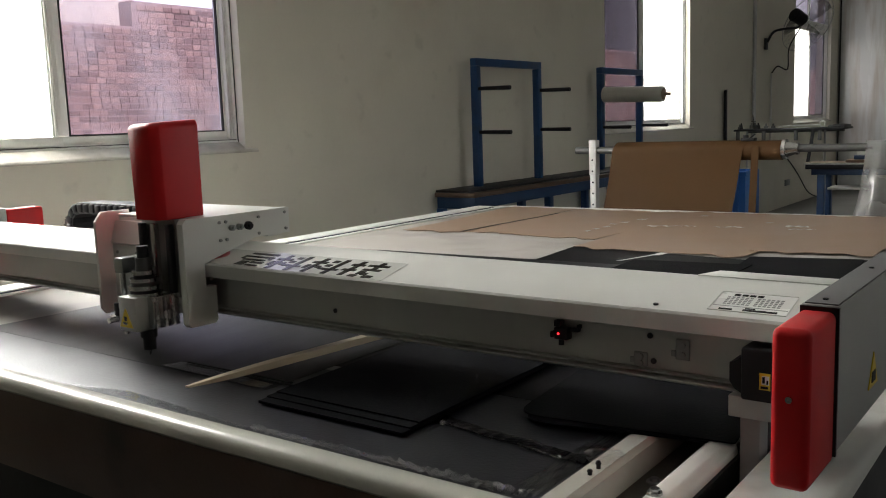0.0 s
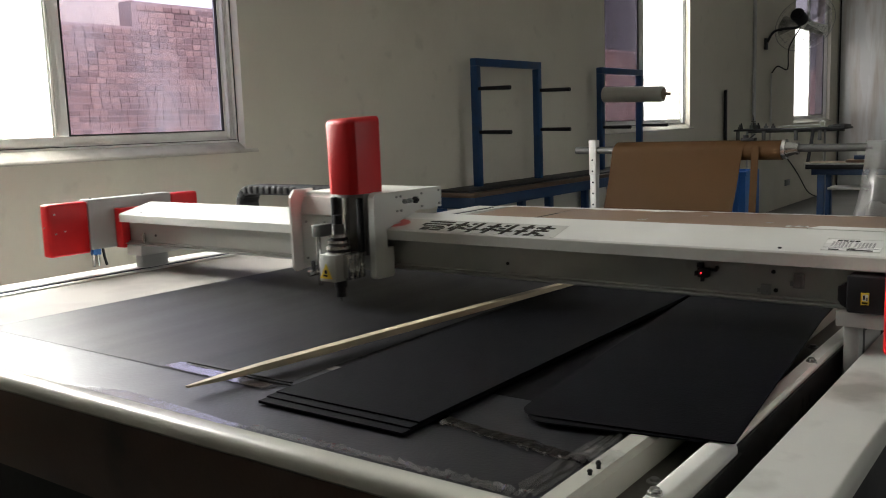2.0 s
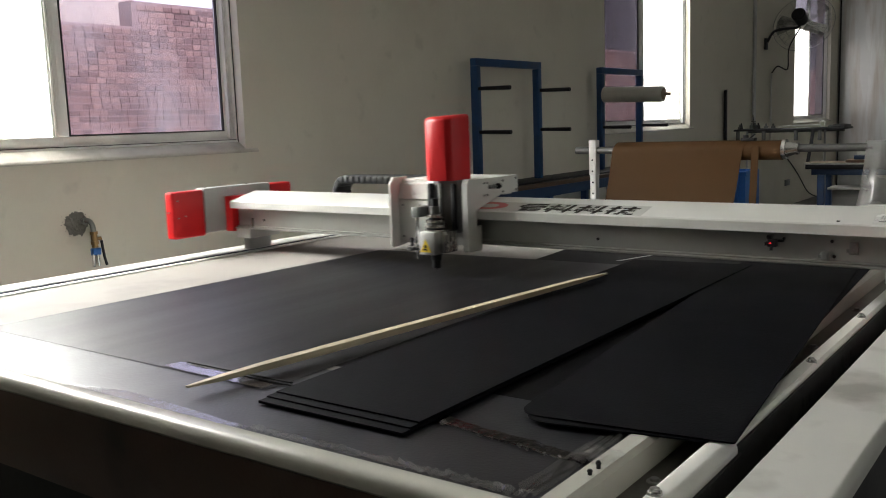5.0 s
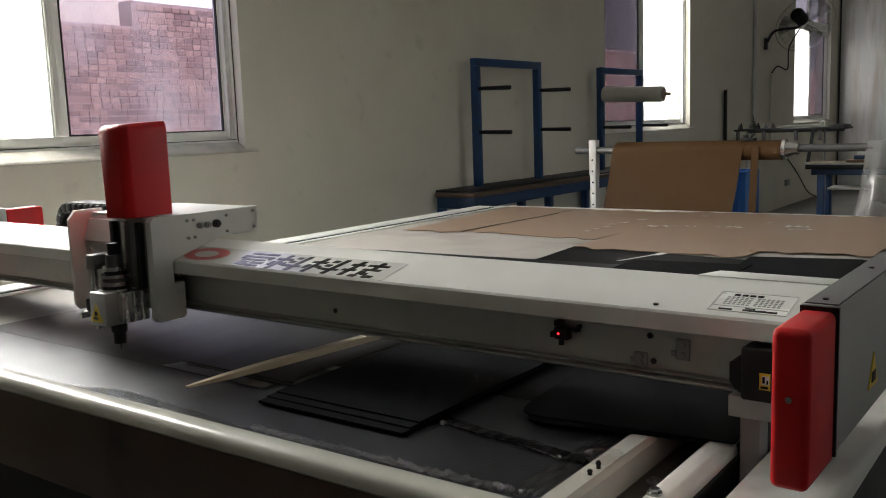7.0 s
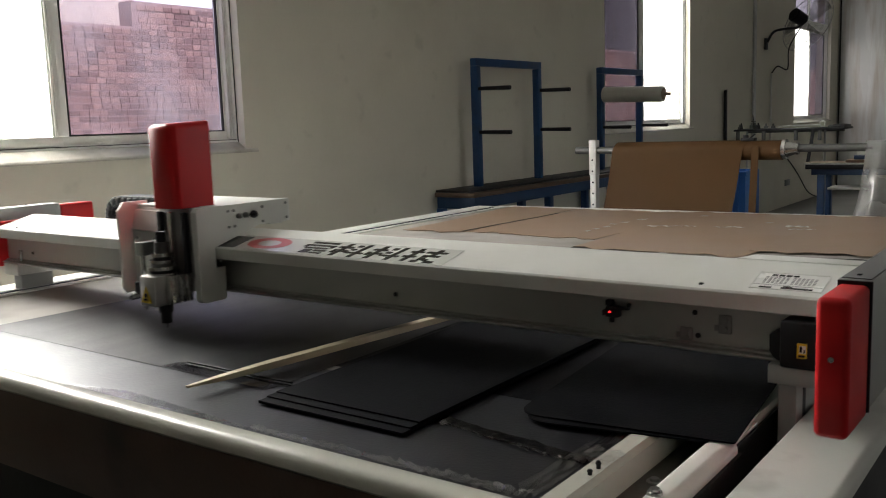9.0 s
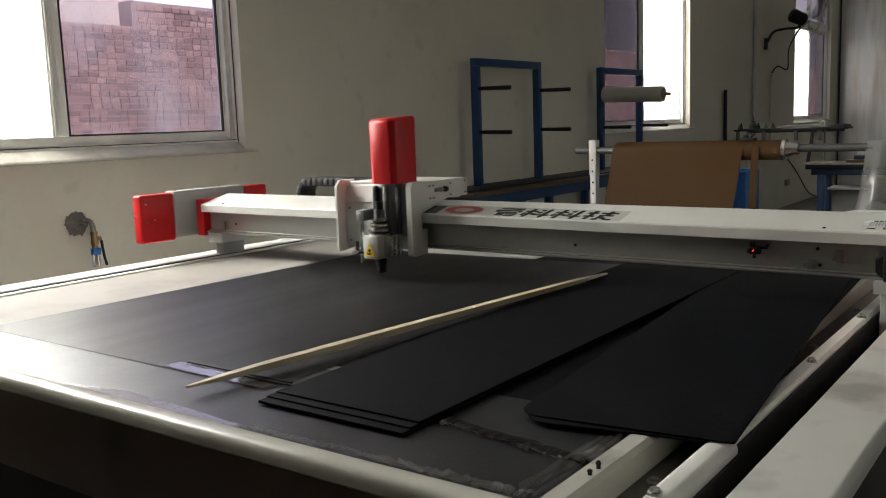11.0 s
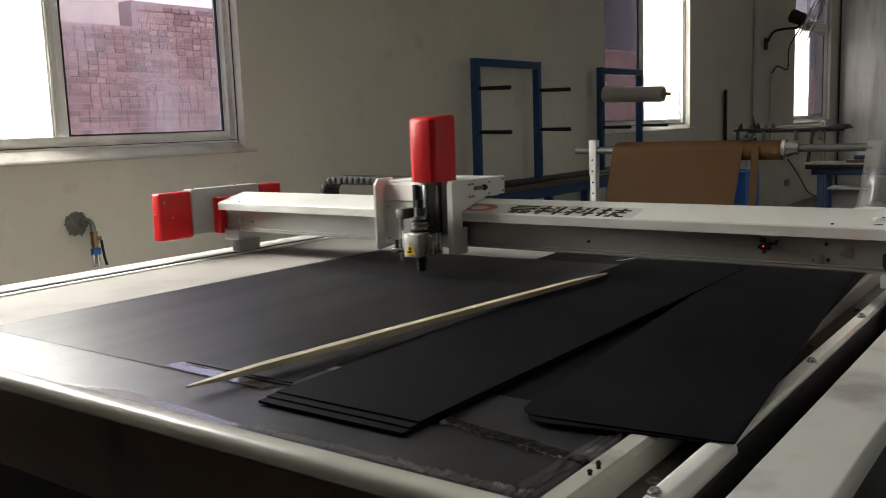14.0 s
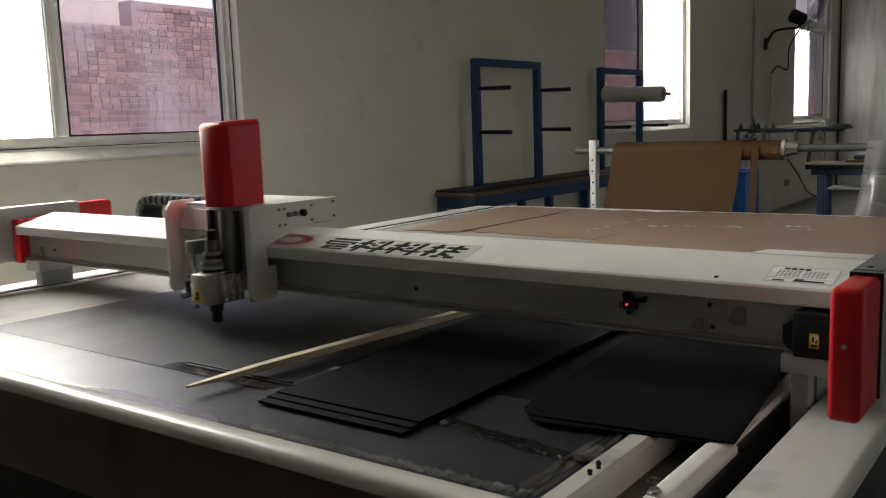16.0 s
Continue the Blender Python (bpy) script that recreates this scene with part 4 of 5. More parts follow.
    cyl(bm, (-1.682, Y - 0.12, 0.929), (-1.682, Y - 0.12, 0.952), 0.006, n=10)
    part("knob", bm, BLACK_PLASTIC, head)
    return head


HEAD = tool_head(GANTRY)


def cable_chain(g):
    """The cable chain: upper run, bend, lower run on the back of the beam; it travels half as far as the head."""
    Y, zt, zl = GY + 0.165, 1.100, 1.008
    r = (zt - zl) / 2
    path = [Vector((-1.70 - i * 0.026, 0, zt)) for i in range(18)]
    cx = path[-1].x
    for k in range(1, 7):
        a = radians(90 + k * 27)
        path.append(Vector((cx + r * math.cos(a), 0, zl + r + r * math.sin(a))))
    path += [Vector((cx + 0.026 * i, 0, zl)) for i in range(1, 18)]
    chain = None
    for p, q in zip(path, path[1:]):
        d = (q - p).normalized()
        bm = B()
        box(bm, -0.0145, 0.0145, -0.034, 0.034, -0.014, 0.014, 0.003)
        box(bm, -0.006, 0.012, -0.038, 0.038, -0.010, 0.010, 0.002)
        mid = (p + q) / 2 + Vector((0, Y, 0))
        bmesh.ops.transform(bm, matrix=Matrix.Translation(mid) @ Matrix.Rotation(-math.atan2(d.z, d.x), 4, "Y"), verts=bm.verts)
        if chain is None:
            chain = part("cable_chain", bm, BLACK_PLASTIC, g, "black plastic cable chain")
        else:
            part("chain_link", bm, BLACK_PLASTIC, chain)
    return chain


CHAIN = cable_chain(GANTRY)


# ---- sheets and boards on the table ----
def flat_sheet(name, corners, z, thick, mat, label, category, **kw):
    bm = B()
    quad_sheet(bm, corners, z, thick, **kw)
    c = corners[0]
    return tagged(part(name, bm, mat, base=(c[0], c[1], z)), label, category)


flat_sheet("dark_underlay", [(-2.415, 0.828), (-0.498, 0.828), (-0.498, 1.21), (-2.06, 1.0)], M + 0.0001, 0.0007, UNDERLAY, "thin dark plastic underlay along the front of the mat", "underlay", ripple=0.0, nu=20, nv=6)
flat_sheet("black_sheet", [(-2.05, 0.998), (-1.10, 0.984), (-1.12, 2.40), (-2.013, 2.362)], M + 0.0014, 0.0003, BLACK_SHEET, "large thin satin black sheet lying on the mat", "sheet", ripple=0.0016, nu=70, nv=90, freq=4.0, flat_rim=True)
flat_sheet("black_sheet", [(-1.30, 1.155), (-0.60, 1.155), (-0.60, 2.60), (-1.43, 2.70)], M + 0.0009, 0.0004, BLACK_SATIN, "thin black underlay sheet beneath the board stack", "sheet", seed=3.0)
for i, (dx, y0, z0, th) in enumerate(((0.0, 0.922, 0.0034, 0.0042), (-0.001, 0.941, 0.0077, 0.0023), (0.0, 0.961, 0.0101, 0.0024))):
    flat_sheet("black_board", [(-1.053 + dx, y0 + 0.002), (-0.7605 + dx, y0), (-0.765 + dx, 2.47 + 0.3 * (y0 - 0.92)), (-1.098 + dx, 2.43 + 0.3 * (y0 - 0.92))], M + z0, th, BLACK_BOARD, "matt black board in a low stack", "board", ripple=0.0, seed=i * 1.0)["group"] = "stack of black boards"


def rounded_board(corners, radii, z, thick, label, drop=0.0):
    """A flat board with rounded corners, corner points in turn; its left side lies lower by drop."""
    pts = []
    k = len(corners)
    for i, (c, r) in enumerate(zip(corners, radii)):
        c = Vector((*c, 0))
        a, b = Vector((*corners[i - 1], 0)), Vector((*corners[(i + 1) % k], 0))
        da, db = (a - c).normalized(), (b - c).normalized()
        if r <= 0:
            pts.append(c)
            continue
        for j in range(7):
            t = j / 6
            p0, p2 = c + da * r, c + db * r
            pts.append(p0 * (1 - t) ** 2 + c * 2 * t * (1 - t) + p2 * t * t)
    bm = B()
    prism(bm, [(p.x, p.y) for p in pts], "z", z, z + thick)
    for v in bm.verts:
        v.co.z -= drop * max(0.0, -0.50 - v.co.x) / 0.33
    return tagged(part("black_board", bm, BLACK_BOARD, base=(corners[0][0], corners[0][1], z)), label, "board")


rounded_board([(-0.652, 1.050), (-0.392, 1.094), (-0.486, 2.70), (-0.812, 2.63)], [0.05, 0.0, 0.0, 0.02], M + 0.0082, 0.0022, "loose matt black board with a rounded corner under another", 0.0046)
rounded_board([(-0.668, 1.068), (-0.358, 1.100), (-0.518, 2.690), (-0.822, 2.650)], [0.045, 0.004, 0.01, 0.01], M + 0.0106, 0.0022, "loose matt black board overhanging the table edge", 0.0040)
# kraft paper at the far end
flat_sheet("kraft_sheet", [(-2.30, 2.85), (-2.035, 2.87), (-2.01, 3.83), (-2.38, 3.83)], M + 0.0005, 0.001, KRAFT, "brown kraft paper sheet taped to the mat", "paper", ripple=0.003, ragged=0.05, seed=2.0, nu=30)
flat_sheet("kraft_sheet", [(-2.025, 2.90), (-1.44, 2.86), (-1.40, 3.835), (-2.0, 3.83)], M + 0.0007, 0.001, KRAFT, "brown kraft paper sheet taped to the mat", "paper", ripple=0.003, ragged=0.05, seed=5.0, nu=48)
flat_sheet("kraft_sheet", [(-1.42, 2.66), (-0.845, 2.65), (-0.80, 3.84), (-1.43, 3.83)], M + 0.0036, 0.001, KRAFT, "brown kraft paper sheet taped to the mat", "paper", ripple=0.0012, ragged=0.05, seed=8.0, nu=48)
flat_sheet("kraft_sheet", [(-0.868, 2.78), (-0.515, 2.80), (-0.515, 3.835), (-0.825, 3.832)], M + 0.0060, 0.001, KRAFT, "brown kraft paper sheet taped to the mat", "paper", ripple=0.0008, ragged=0.05, seed=11.0, nu=48)
for x, y, dx, dy in ((-1.56, 3.03, 0.007, 0.035), (-1.562, 3.11, 0.010, 0.03), (-1.553, 3.17, 0.008, 0.05), (-1.565, 3.27, 0.012, 0.03), (-1.55, 3.345, 0.016, 0.025), (-1.525, 3.45, 0.014, 0.05), (-1.33, 3.66, 0.016, 0.03), (-1.02, 3.50, 0.012, 0.03)):
    flat_sheet("clear_tape", [(x - dx, y), (x + dx, y), (x + dx, y + dy), (x - dx, y + dy)], M + 0.0062, 0.0004, GLINT_TAPE, "short scrap of shiny tape on kraft paper, its glint painted white", "tape", ripple=0.002, seed=y * 9, nu=8, nv=8, freq=60, ragged=0.012)
for c in ([(-1.41, 3.25), (-1.235, 3.30), (-1.235, 3.318), (-1.41, 3.266)], [(-1.17, 3.31), (-1.06, 3.33), (-1.06, 3.342), (-1.17, 3.324)], [(-0.93, 3.40), (-0.85, 3.42), (-0.86, 3.45), (-0.93, 3.43)], [(-0.90, 3.33), (-0.80, 3.35), (-0.80, 3.362), (-0.90, 3.342)], [(-1.58, 3.775), (-1.46, 3.80), (-1.46, 3.82), (-1.58, 3.795)]):
    flat_sheet("clear_tape", c, M + 0.0062, 0.0004, GLINT_TAPE, "strip of shiny packing tape on kraft paper, its glint painted white", "tape", ripple=0.004, seed=c[0][0] * 9, nu=60, nv=8, freq=70)
# a thin black strip added to draw the dark gap between two sheets
for c in ([(-2.036, 2.88), (-2.020, 2.88), (-1.988, 3.60), (-2.0, 3.60)],):
    bm = B()
    quad_sheet(bm, c, M + 0.0045, 0.0005, nu=2, nv=20, ripple=0.001, freq=12)
    tagged(part("dark_strip", bm, BLACK_EDGE, base=(-2.02, 2.9, M)), "narrow dark strip standing in for the dark gap between kraft sheets", "strip")
flat_sheet("clear_film", [(-1.385, 0.99), (-1.105, 0.978), (-1.105, 1.005), (-1.372, 1.024)], M + 0.0042, 0.0004, SHINY_TAPE, "strip of clear plastic film on the mat", "film", ripple=0.0012, nu=30, nv=6, freq=14)
flat_sheet("black_tape", [(-0.765, 1.000), (-0.500, 0.958), (-0.500, 0.985), (-0.770, 1.024)], M + 0.0012, 0.0005, BLACK_TAPE, "strip of crumpled glossy black tape on the underlay", "tape", ripple=0.0022, seed=3.0, nu=120, nv=12, freq=55, ragged=0.006)
for c, nm, r in (([(-0.770, 0.994), (-0.53, 0.955), (-0.53, 0.962), (-0.770, 1.001)], 3.0, 0.005), ([(-0.98, 0.830), (-0.51, 0.829), (-0.51, 0.850), (-0.98, 0.846)], 7.0, 0.006), ([(-0.535, 0.85), (-0.499, 0.84), (-0.499, 1.13), (-0.525, 1.12)], 5.0, 0.006), ([(-1.45, 0.832), (-0.985, 0.829), (-0.985, 0.841), (-1.30, 0.862)], 9.0, 0.0006)):
    flat_sheet("clear_tape", c, M + 0.0014, 0.0004, WRINKLED_TAPE, "wrinkled shiny clear tape along the mat edge", "tape", ripple=r, seed=nm, nu=150, nv=16, ragged=0.008 if r > 0.001 else 0.002, freq=110)
flat_sheet("clear_tape", [(-0.520, 0.955), (-0.462, 0.95), (-0.462, 1.0), (-0.520, 1.005)], M + 0.0078, 0.0004, WRINKLED_TAPE, "scrap of clear tape folded over the edge bar", "tape", ripple=0.006, seed=2.0, nu=24, nv=20, freq=90)
flat_sheet("pale_tape", [(-1.112, 2.60), (-1.086, 2.60), (-1.078, 2.655), (-1.104, 2.655)], M + 0.0034, 0.0006, LABEL_WHITE, "short strip of pale tape", "tape", nu=4, nv=8)


flat_sheet("pale_tape", [(-1.160, 2.45), (-1.152, 2.45), (-1.104, 2.598), (-1.112, 2.598)], M + 0.0032, 0.0005, LABEL_WHITE, "narrow sliver of pale tape on a black sheet", "tape", nu=3, nv=10)


for y, h in ((0.945, 0.010), (0.922, 0.007)):
    bm = B()
    cyl(bm, (-0.473, y, M + 0.0082), (-0.473, y, M + 0.008 + h), 0.0028, 0.0022, n=12)
    cyl(bm, (-0.473, y, M + 0.008 + h * 0.6), (-0.473, y, M + 0.008 + h * 0.8), 0.0036, n=12)
    tagged(part("peg_stud", bm, BLACK_PLASTIC, base=(-0.473, y, M + 0.008)), "small black plastic stud on the cream edge bar", "stud", "studs on the edge bar")


def batten():
    bm = B()
    a, b = Vector((-1.188, 0.892, 0)), Vector((-1.036, 2.130, 0))
    d = (b - a).normalized()
    s = Vector((d.y, -d.x, 0)) * 0.0095
    rows = []
    for t, z, k, h1 in ((0, 0.0165, 0.35, 0.003), (0.05, 0.014, 0.75, 0.008), (0.13, 0.0125, 1.0, 0.012), (0.35, 0.0135, 1.0, 0.013), (0.7, 0.0165, 1.0, 0.012), (0.9, 0.0185, 0.85, 0.010), (1, 0.0215, 0.35, 0.004)):
        p = a.lerp(b, t)
        rows.append([bm.verts.new((p + q * k) + Vector((0, 0, M + z + h))) for q, h in ((-s, 0), (s, 0), (s, h1), (-s, h1))])
    for r0, r1 in zip(rows, rows[1:]):
        for j in range(4):
            bm.faces.new((r0[j], r0[(j + 1) % 4], r1[(j + 1) % 4], r1[j]))
    bm.faces.new(rows[0][::-1])
    bm.faces.new(rows[-1])
    bmesh.ops.recalc_face_normals(bm, faces=bm.faces)
    tagged(part("batten", bm, PINE, base=(-1.2, 0.95, M)), "long pale pine batten lying across black boards", "wooden batten")


batten()
for dx, dy in ((0.0, 0.0), (0.012, -0.011)):
    bm = B()
    box(bm, -1.362 + dx, -1.085 + dx, 1.027 + dy, 1.0312 + dy, M + 0.0030, M + 0.0058, 0.0005)
    tagged(part("cut_strip", bm, BLACK_EDGE, base=(-1.36, 1.03, M)), "thin black offcut strip on the mat", "offcut", "offcut strips")


# ---- roll stand behind the table ----
def roll_stand():
    y = 4.05
    s = thing("roll_stand", (-1.3, y, 0), "roll stand with white perforated posts and a steel shaft", "roll stand")
    for x in (-2.03, -0.55):
        bm = B()
        box(bm, x - 0.016, x + 0.016, y - 0.02, y + 0.02, 0.0, 1.168, 0.003)
        box(bm, x - 0.05, x + 0.05, y - 0.15, y + 0.15, 0.0, 0.03, 0.004)
        box(bm, x - 0.0195, x + 0.0195, y - 0.024, y + 0.0185, 1.0, 1.172, 0.003)
        post = part("post", bm, PVC, s)
        for k in range(8):
            bm = B()
            z = 1.075 - k * 0.055
            cyl(bm, (x, y - 0.0195, z), (x, y - (0.0246 if z > 0.99 else 0.0206), z), 0.005, n=10)
            part("hole", bm, BLACK_PLASTIC, post)
    bm = B()
    cyl(bm, (-2.13, y + 0.0, 1.122), (-0.50, y, 1.122), 0.017, n=20)
    part("shaft", bm, DARK_STEEL, s)
    bm = B()
    cyl(bm, (-1.122, y, 1.118), (-1.105, y, 1.118), 0.043, n=24)
    cyl(bm, (-1.105, y, 1.118), (-1.07, y, 1.120), 0.034, 0.024, n=24)
    cyl(bm, (-1.07, y, 1.120), (-1.055, y, 1.120), 0.026, n=24)
    part("cone_clamp", bm, STEEL, s, "steel cone clamp")
    r = thing("kraft_roll", (-1.3, y, 1.12), "brown kraft paper roll with its sheet hanging down", "paper roll")
    bm = B()
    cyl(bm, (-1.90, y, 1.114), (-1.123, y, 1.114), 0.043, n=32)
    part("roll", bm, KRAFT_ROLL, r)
    bm = B()

    def web(u, v):
        x = (-1.898 + 0.628 * u) - 0.062 * v
        if v < 0.25:
            a = v / 0.25 * radians(100)
            return Vector((x, y - 0.046 * math.sin(a), 1.114 + 0.046 * math.cos(a)))
        w = (v - 0.25) / 0.75
        return Vector((x, y - 0.046 - 0.05 * w * w, 1.108 - 0.36 * w))
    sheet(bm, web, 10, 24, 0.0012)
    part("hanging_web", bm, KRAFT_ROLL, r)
    bm = B()

    def strip(u, v):
        return Vector((-1.243 + 0.032 * u - 0.012 * v, y - 0.046 - 0.012 * v, 1.135 - 0.40 * v))
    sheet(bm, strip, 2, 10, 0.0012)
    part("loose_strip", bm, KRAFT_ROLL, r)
    bm = B()
    box(bm, -1.300, -1.240, y - 0.022, y + 0.02, 1.156, 1.170, 0.003)
    box(bm, -1.292, -1.274, y - 0.016, y + 0.012, 1.168, 1.182, 0.003)
    cyl(bm, (-1.262, y - 0.01, 1.168), (-1.240, y - 0.01, 1.186), 0.004, n=8)
    part("clip", bm, BLACK_PLASTIC, r)


roll_stand()


def plastic_film():
    bm = B()

    def fn(u, v):
        y = 4.05
        flare = 0.17 * (1 - u) * v * v
        x = -0.782 + 0.33 * u - flare
        fold = 0.018 * math.sin(u * 21 + v * 2) + 0.03 * noise.noise(Vector((u * 4, v * 3, 2)))
        return Vector((x, y - 0.03 - 0.05 * v + fold * (0.25 + v), 1.150 - 0.62 * v))
    sheet(bm, fn, 40, 24)
    tagged(part("plastic_film", bm, PLASTIC_FILM, base=(-0.7, 4.05, 0.55)), "crumpled translucent plastic film draped over the shaft", "plastic film")


plastic_film()


# ---- along the window wall ----
def bench():
    b = thing("bench", (-3.28, 6.0, 0), "long blue steel bench with dark wooden top", "bench")
    x0, x1, y0, y1, z = -3.44, -3.13, 4.60, 7.6, 0.842
    bm = B()
    box(bm, x0, x1, y0, y1, z - 0.028, z, 0.004)
    part("top", bm, DARK_WOOD, b)
    bm = B()
    box(bm, x0, x1 - 0.05, y0 + 0.01, y1, z + 0.0005, z + 0.016, 0.003)
    part("rubber_sheet", bm, BLACK_PLASTIC, b, "black rubber sheet")
    bm = B()
    # frame in the darker blue: its shade under the top is painted in
    box(bm, x0 + 0.01, x1 - 0.004, y0 + 0.01, y1 - 0.01, z - 0.10, z - 0.0285, 0.004)
    part("frame", bm, NAVY_OR_SHADED, b)
    for y in (4.62, 5.6, 6.6, 7.5):
        for x in (x0 + 0.04, x1 - 0.04):
            bm = B()
            box(bm, x - 0.025, x + 0.025, y - 0.025, y + 0.025, 0, z - 0.1, 0.003)
            part("leg", bm, BLUE_STEEL, b)
    return b


bench()


def peg_rack(y0, y1, zt, pegs, label):
    x = -3.33
    r = thing("peg_rack", (x, y0, 0.858), label, "rack", "blue peg racks")
    w = 0.05
    for y in (y0, y1 - w):
        bm = B()
        box(bm, x - 0.025, x + 0.025, y, y + w, 0.8585, zt - w, 0.004)
        part("post", bm, BLUE_STEEL, r)
    bm = B()
    box(bm, x - 0.025, x + 0.025, y0, y1, zt - w, zt, 0.004)
    part("crossbar", bm, BLUE_STEEL, r)
    for y, z, ln in pegs:
        bm = B()
        drop = 0.034 * (ln - 0.02) if ln > 0.3 else 0.004
        cyl(bm, (x + 0.02, y, z), (x + ln, y, z - drop), 0.0125, 0.014, n=12)
        part("peg", bm, BLACK_PLASTIC if ln < 0.3 else KRAFT, r)
    return r


PEG = 0.265
peg_rack(4.92, 5.765, 1.695, [(4.945, 1.498, PEG), (4.945, 1.215, PEG), (5.745, 1.494, PEG), (5.745, 1.213, PEG)], "tall blue steel rack with empty black pegs on the bench")
peg_rack(6.74, 7.555, 1.688, [(6.765, 1.205, PEG), (7.53, 1.205, PEG), (6.765, 1.468, 0.60)], "tall blue steel rack holding a white roll on the bench")
roll = thing("film_roll", (-3.05, 6.73, 1.49), "white plastic film roll on a rack peg", "roll")
bm = B()
cyl(bm, (-3.295, 6.765, 1.467), (-2.79, 6.765, 1.450), 0.062, n=28)
part("wound_film", bm, ROLL_FILM, roll)
bm = B()
cyl(bm, (-2.7895, 6.765, 1.450), (-2.784, 6.765, 1.4498), 0.045, n=24)
part("core", bm, KRAFT, roll, "dark cardboard core")


def wall_valve():
    v = thing("wall_valve", (XW, 2.10, 0.92), "brass air valve on a pipe from a sealed wall hole", "valve")
    rng = random.Random(8)
    bm = B()
    bmesh.ops.create_icosphere(bm, subdivisions=5, radius=1.0)
    for p in bm.verts:
        k = 1 + 0.30 * noise.noise(p.co * 2.5) + 0.16 * noise.noise(p.co * 9) + 0.07 * noise.noise(p.co * 23)
        p.co = Vector((XW + 0.010 * max(-0.3, p.co.x) * (1 + 0.5 * noise.noise(p.co * 8)), 2.10 + 0.050 * p.co.y * k, 0.917 + 0.048 * p.co.z * k))
    part("sealant", bm, SEAL, v, "rough grey mortar patch")
    bm = B()
    for i in range(14):
        a, d, r = rng.uniform(0, 6.28), rng.uniform(0.055, 0.075), rng.uniform(0.001, 0.003)
        cyl(bm, (XW - 0.001, 2.10 + d * math.cos(a), 0.917 + 0.9 * d * math.sin(a)), (XW + 0.0012, 2.10 + d * math.cos(a), 0.917 + 0.9 * d * math.sin(a)), r, r * 0.6, n=7)
    tagged(part("splatter", bm, SEAL, v), kind="stuff")
    x = XW + 0.05
    bm = B()
    tube(bm, [(XW, 2.125, 0.925), (XW + 0.035, 2.135, 0.928), (x, 2.142, 0.910), (x, 2.145, 0.875)], 0.011, 12)
    cyl(bm, (XW + 0.012, 2.127, 0.926), (XW + 0.022, 2.130, 0.927), 0.0155, n=6)
    part("elbow", bm, DULL_STEEL, v)
    bm = B()
    cyl(bm, (x, 2.1455, 0.880), (x, 2.147, 0.815), 0.0135, n=12)
    cyl(bm, (x, 2.1455, 0.882), (x, 2.1455, 0.870), 0.018, n=6)
    cyl(bm, (x, 2.146, 0.842), (x, 2.146, 0.828), 0.018, n=6)
    cyl(bm, (x, 2.146, 0.850), (x + 0.012, 2.172, 0.852), 0.008, n=10)
    part("valve_body", bm, BRASS, v)
    bm = B()
    box(bm, x - 0.010, x + 0.014, 2.128, 2.166, 0.782, 0.812, 0.004)
    part("handle", bm, BLUE_CRATE, v, "blue valve handle")
    for dy, m, nm in ((-0.016, STEEL, "pipe_tail"), (0.004, STEEL, "pipe_tail"), (0.034, BLACK_PLASTIC, "hose_tail")):
        bm = B()
        top = 0.842 if dy > 0.03 else 0.79
        tube(bm, [(x + 0.008, 2.146 + dy * 0.8, top), (x + 0.008, 2.147 + dy, 0.775), (x + 0.006, 2.149 + dy * 1.25, 0.735)], 0.0058, 8)
        part(nm, bm, m, v)


wall_valve()


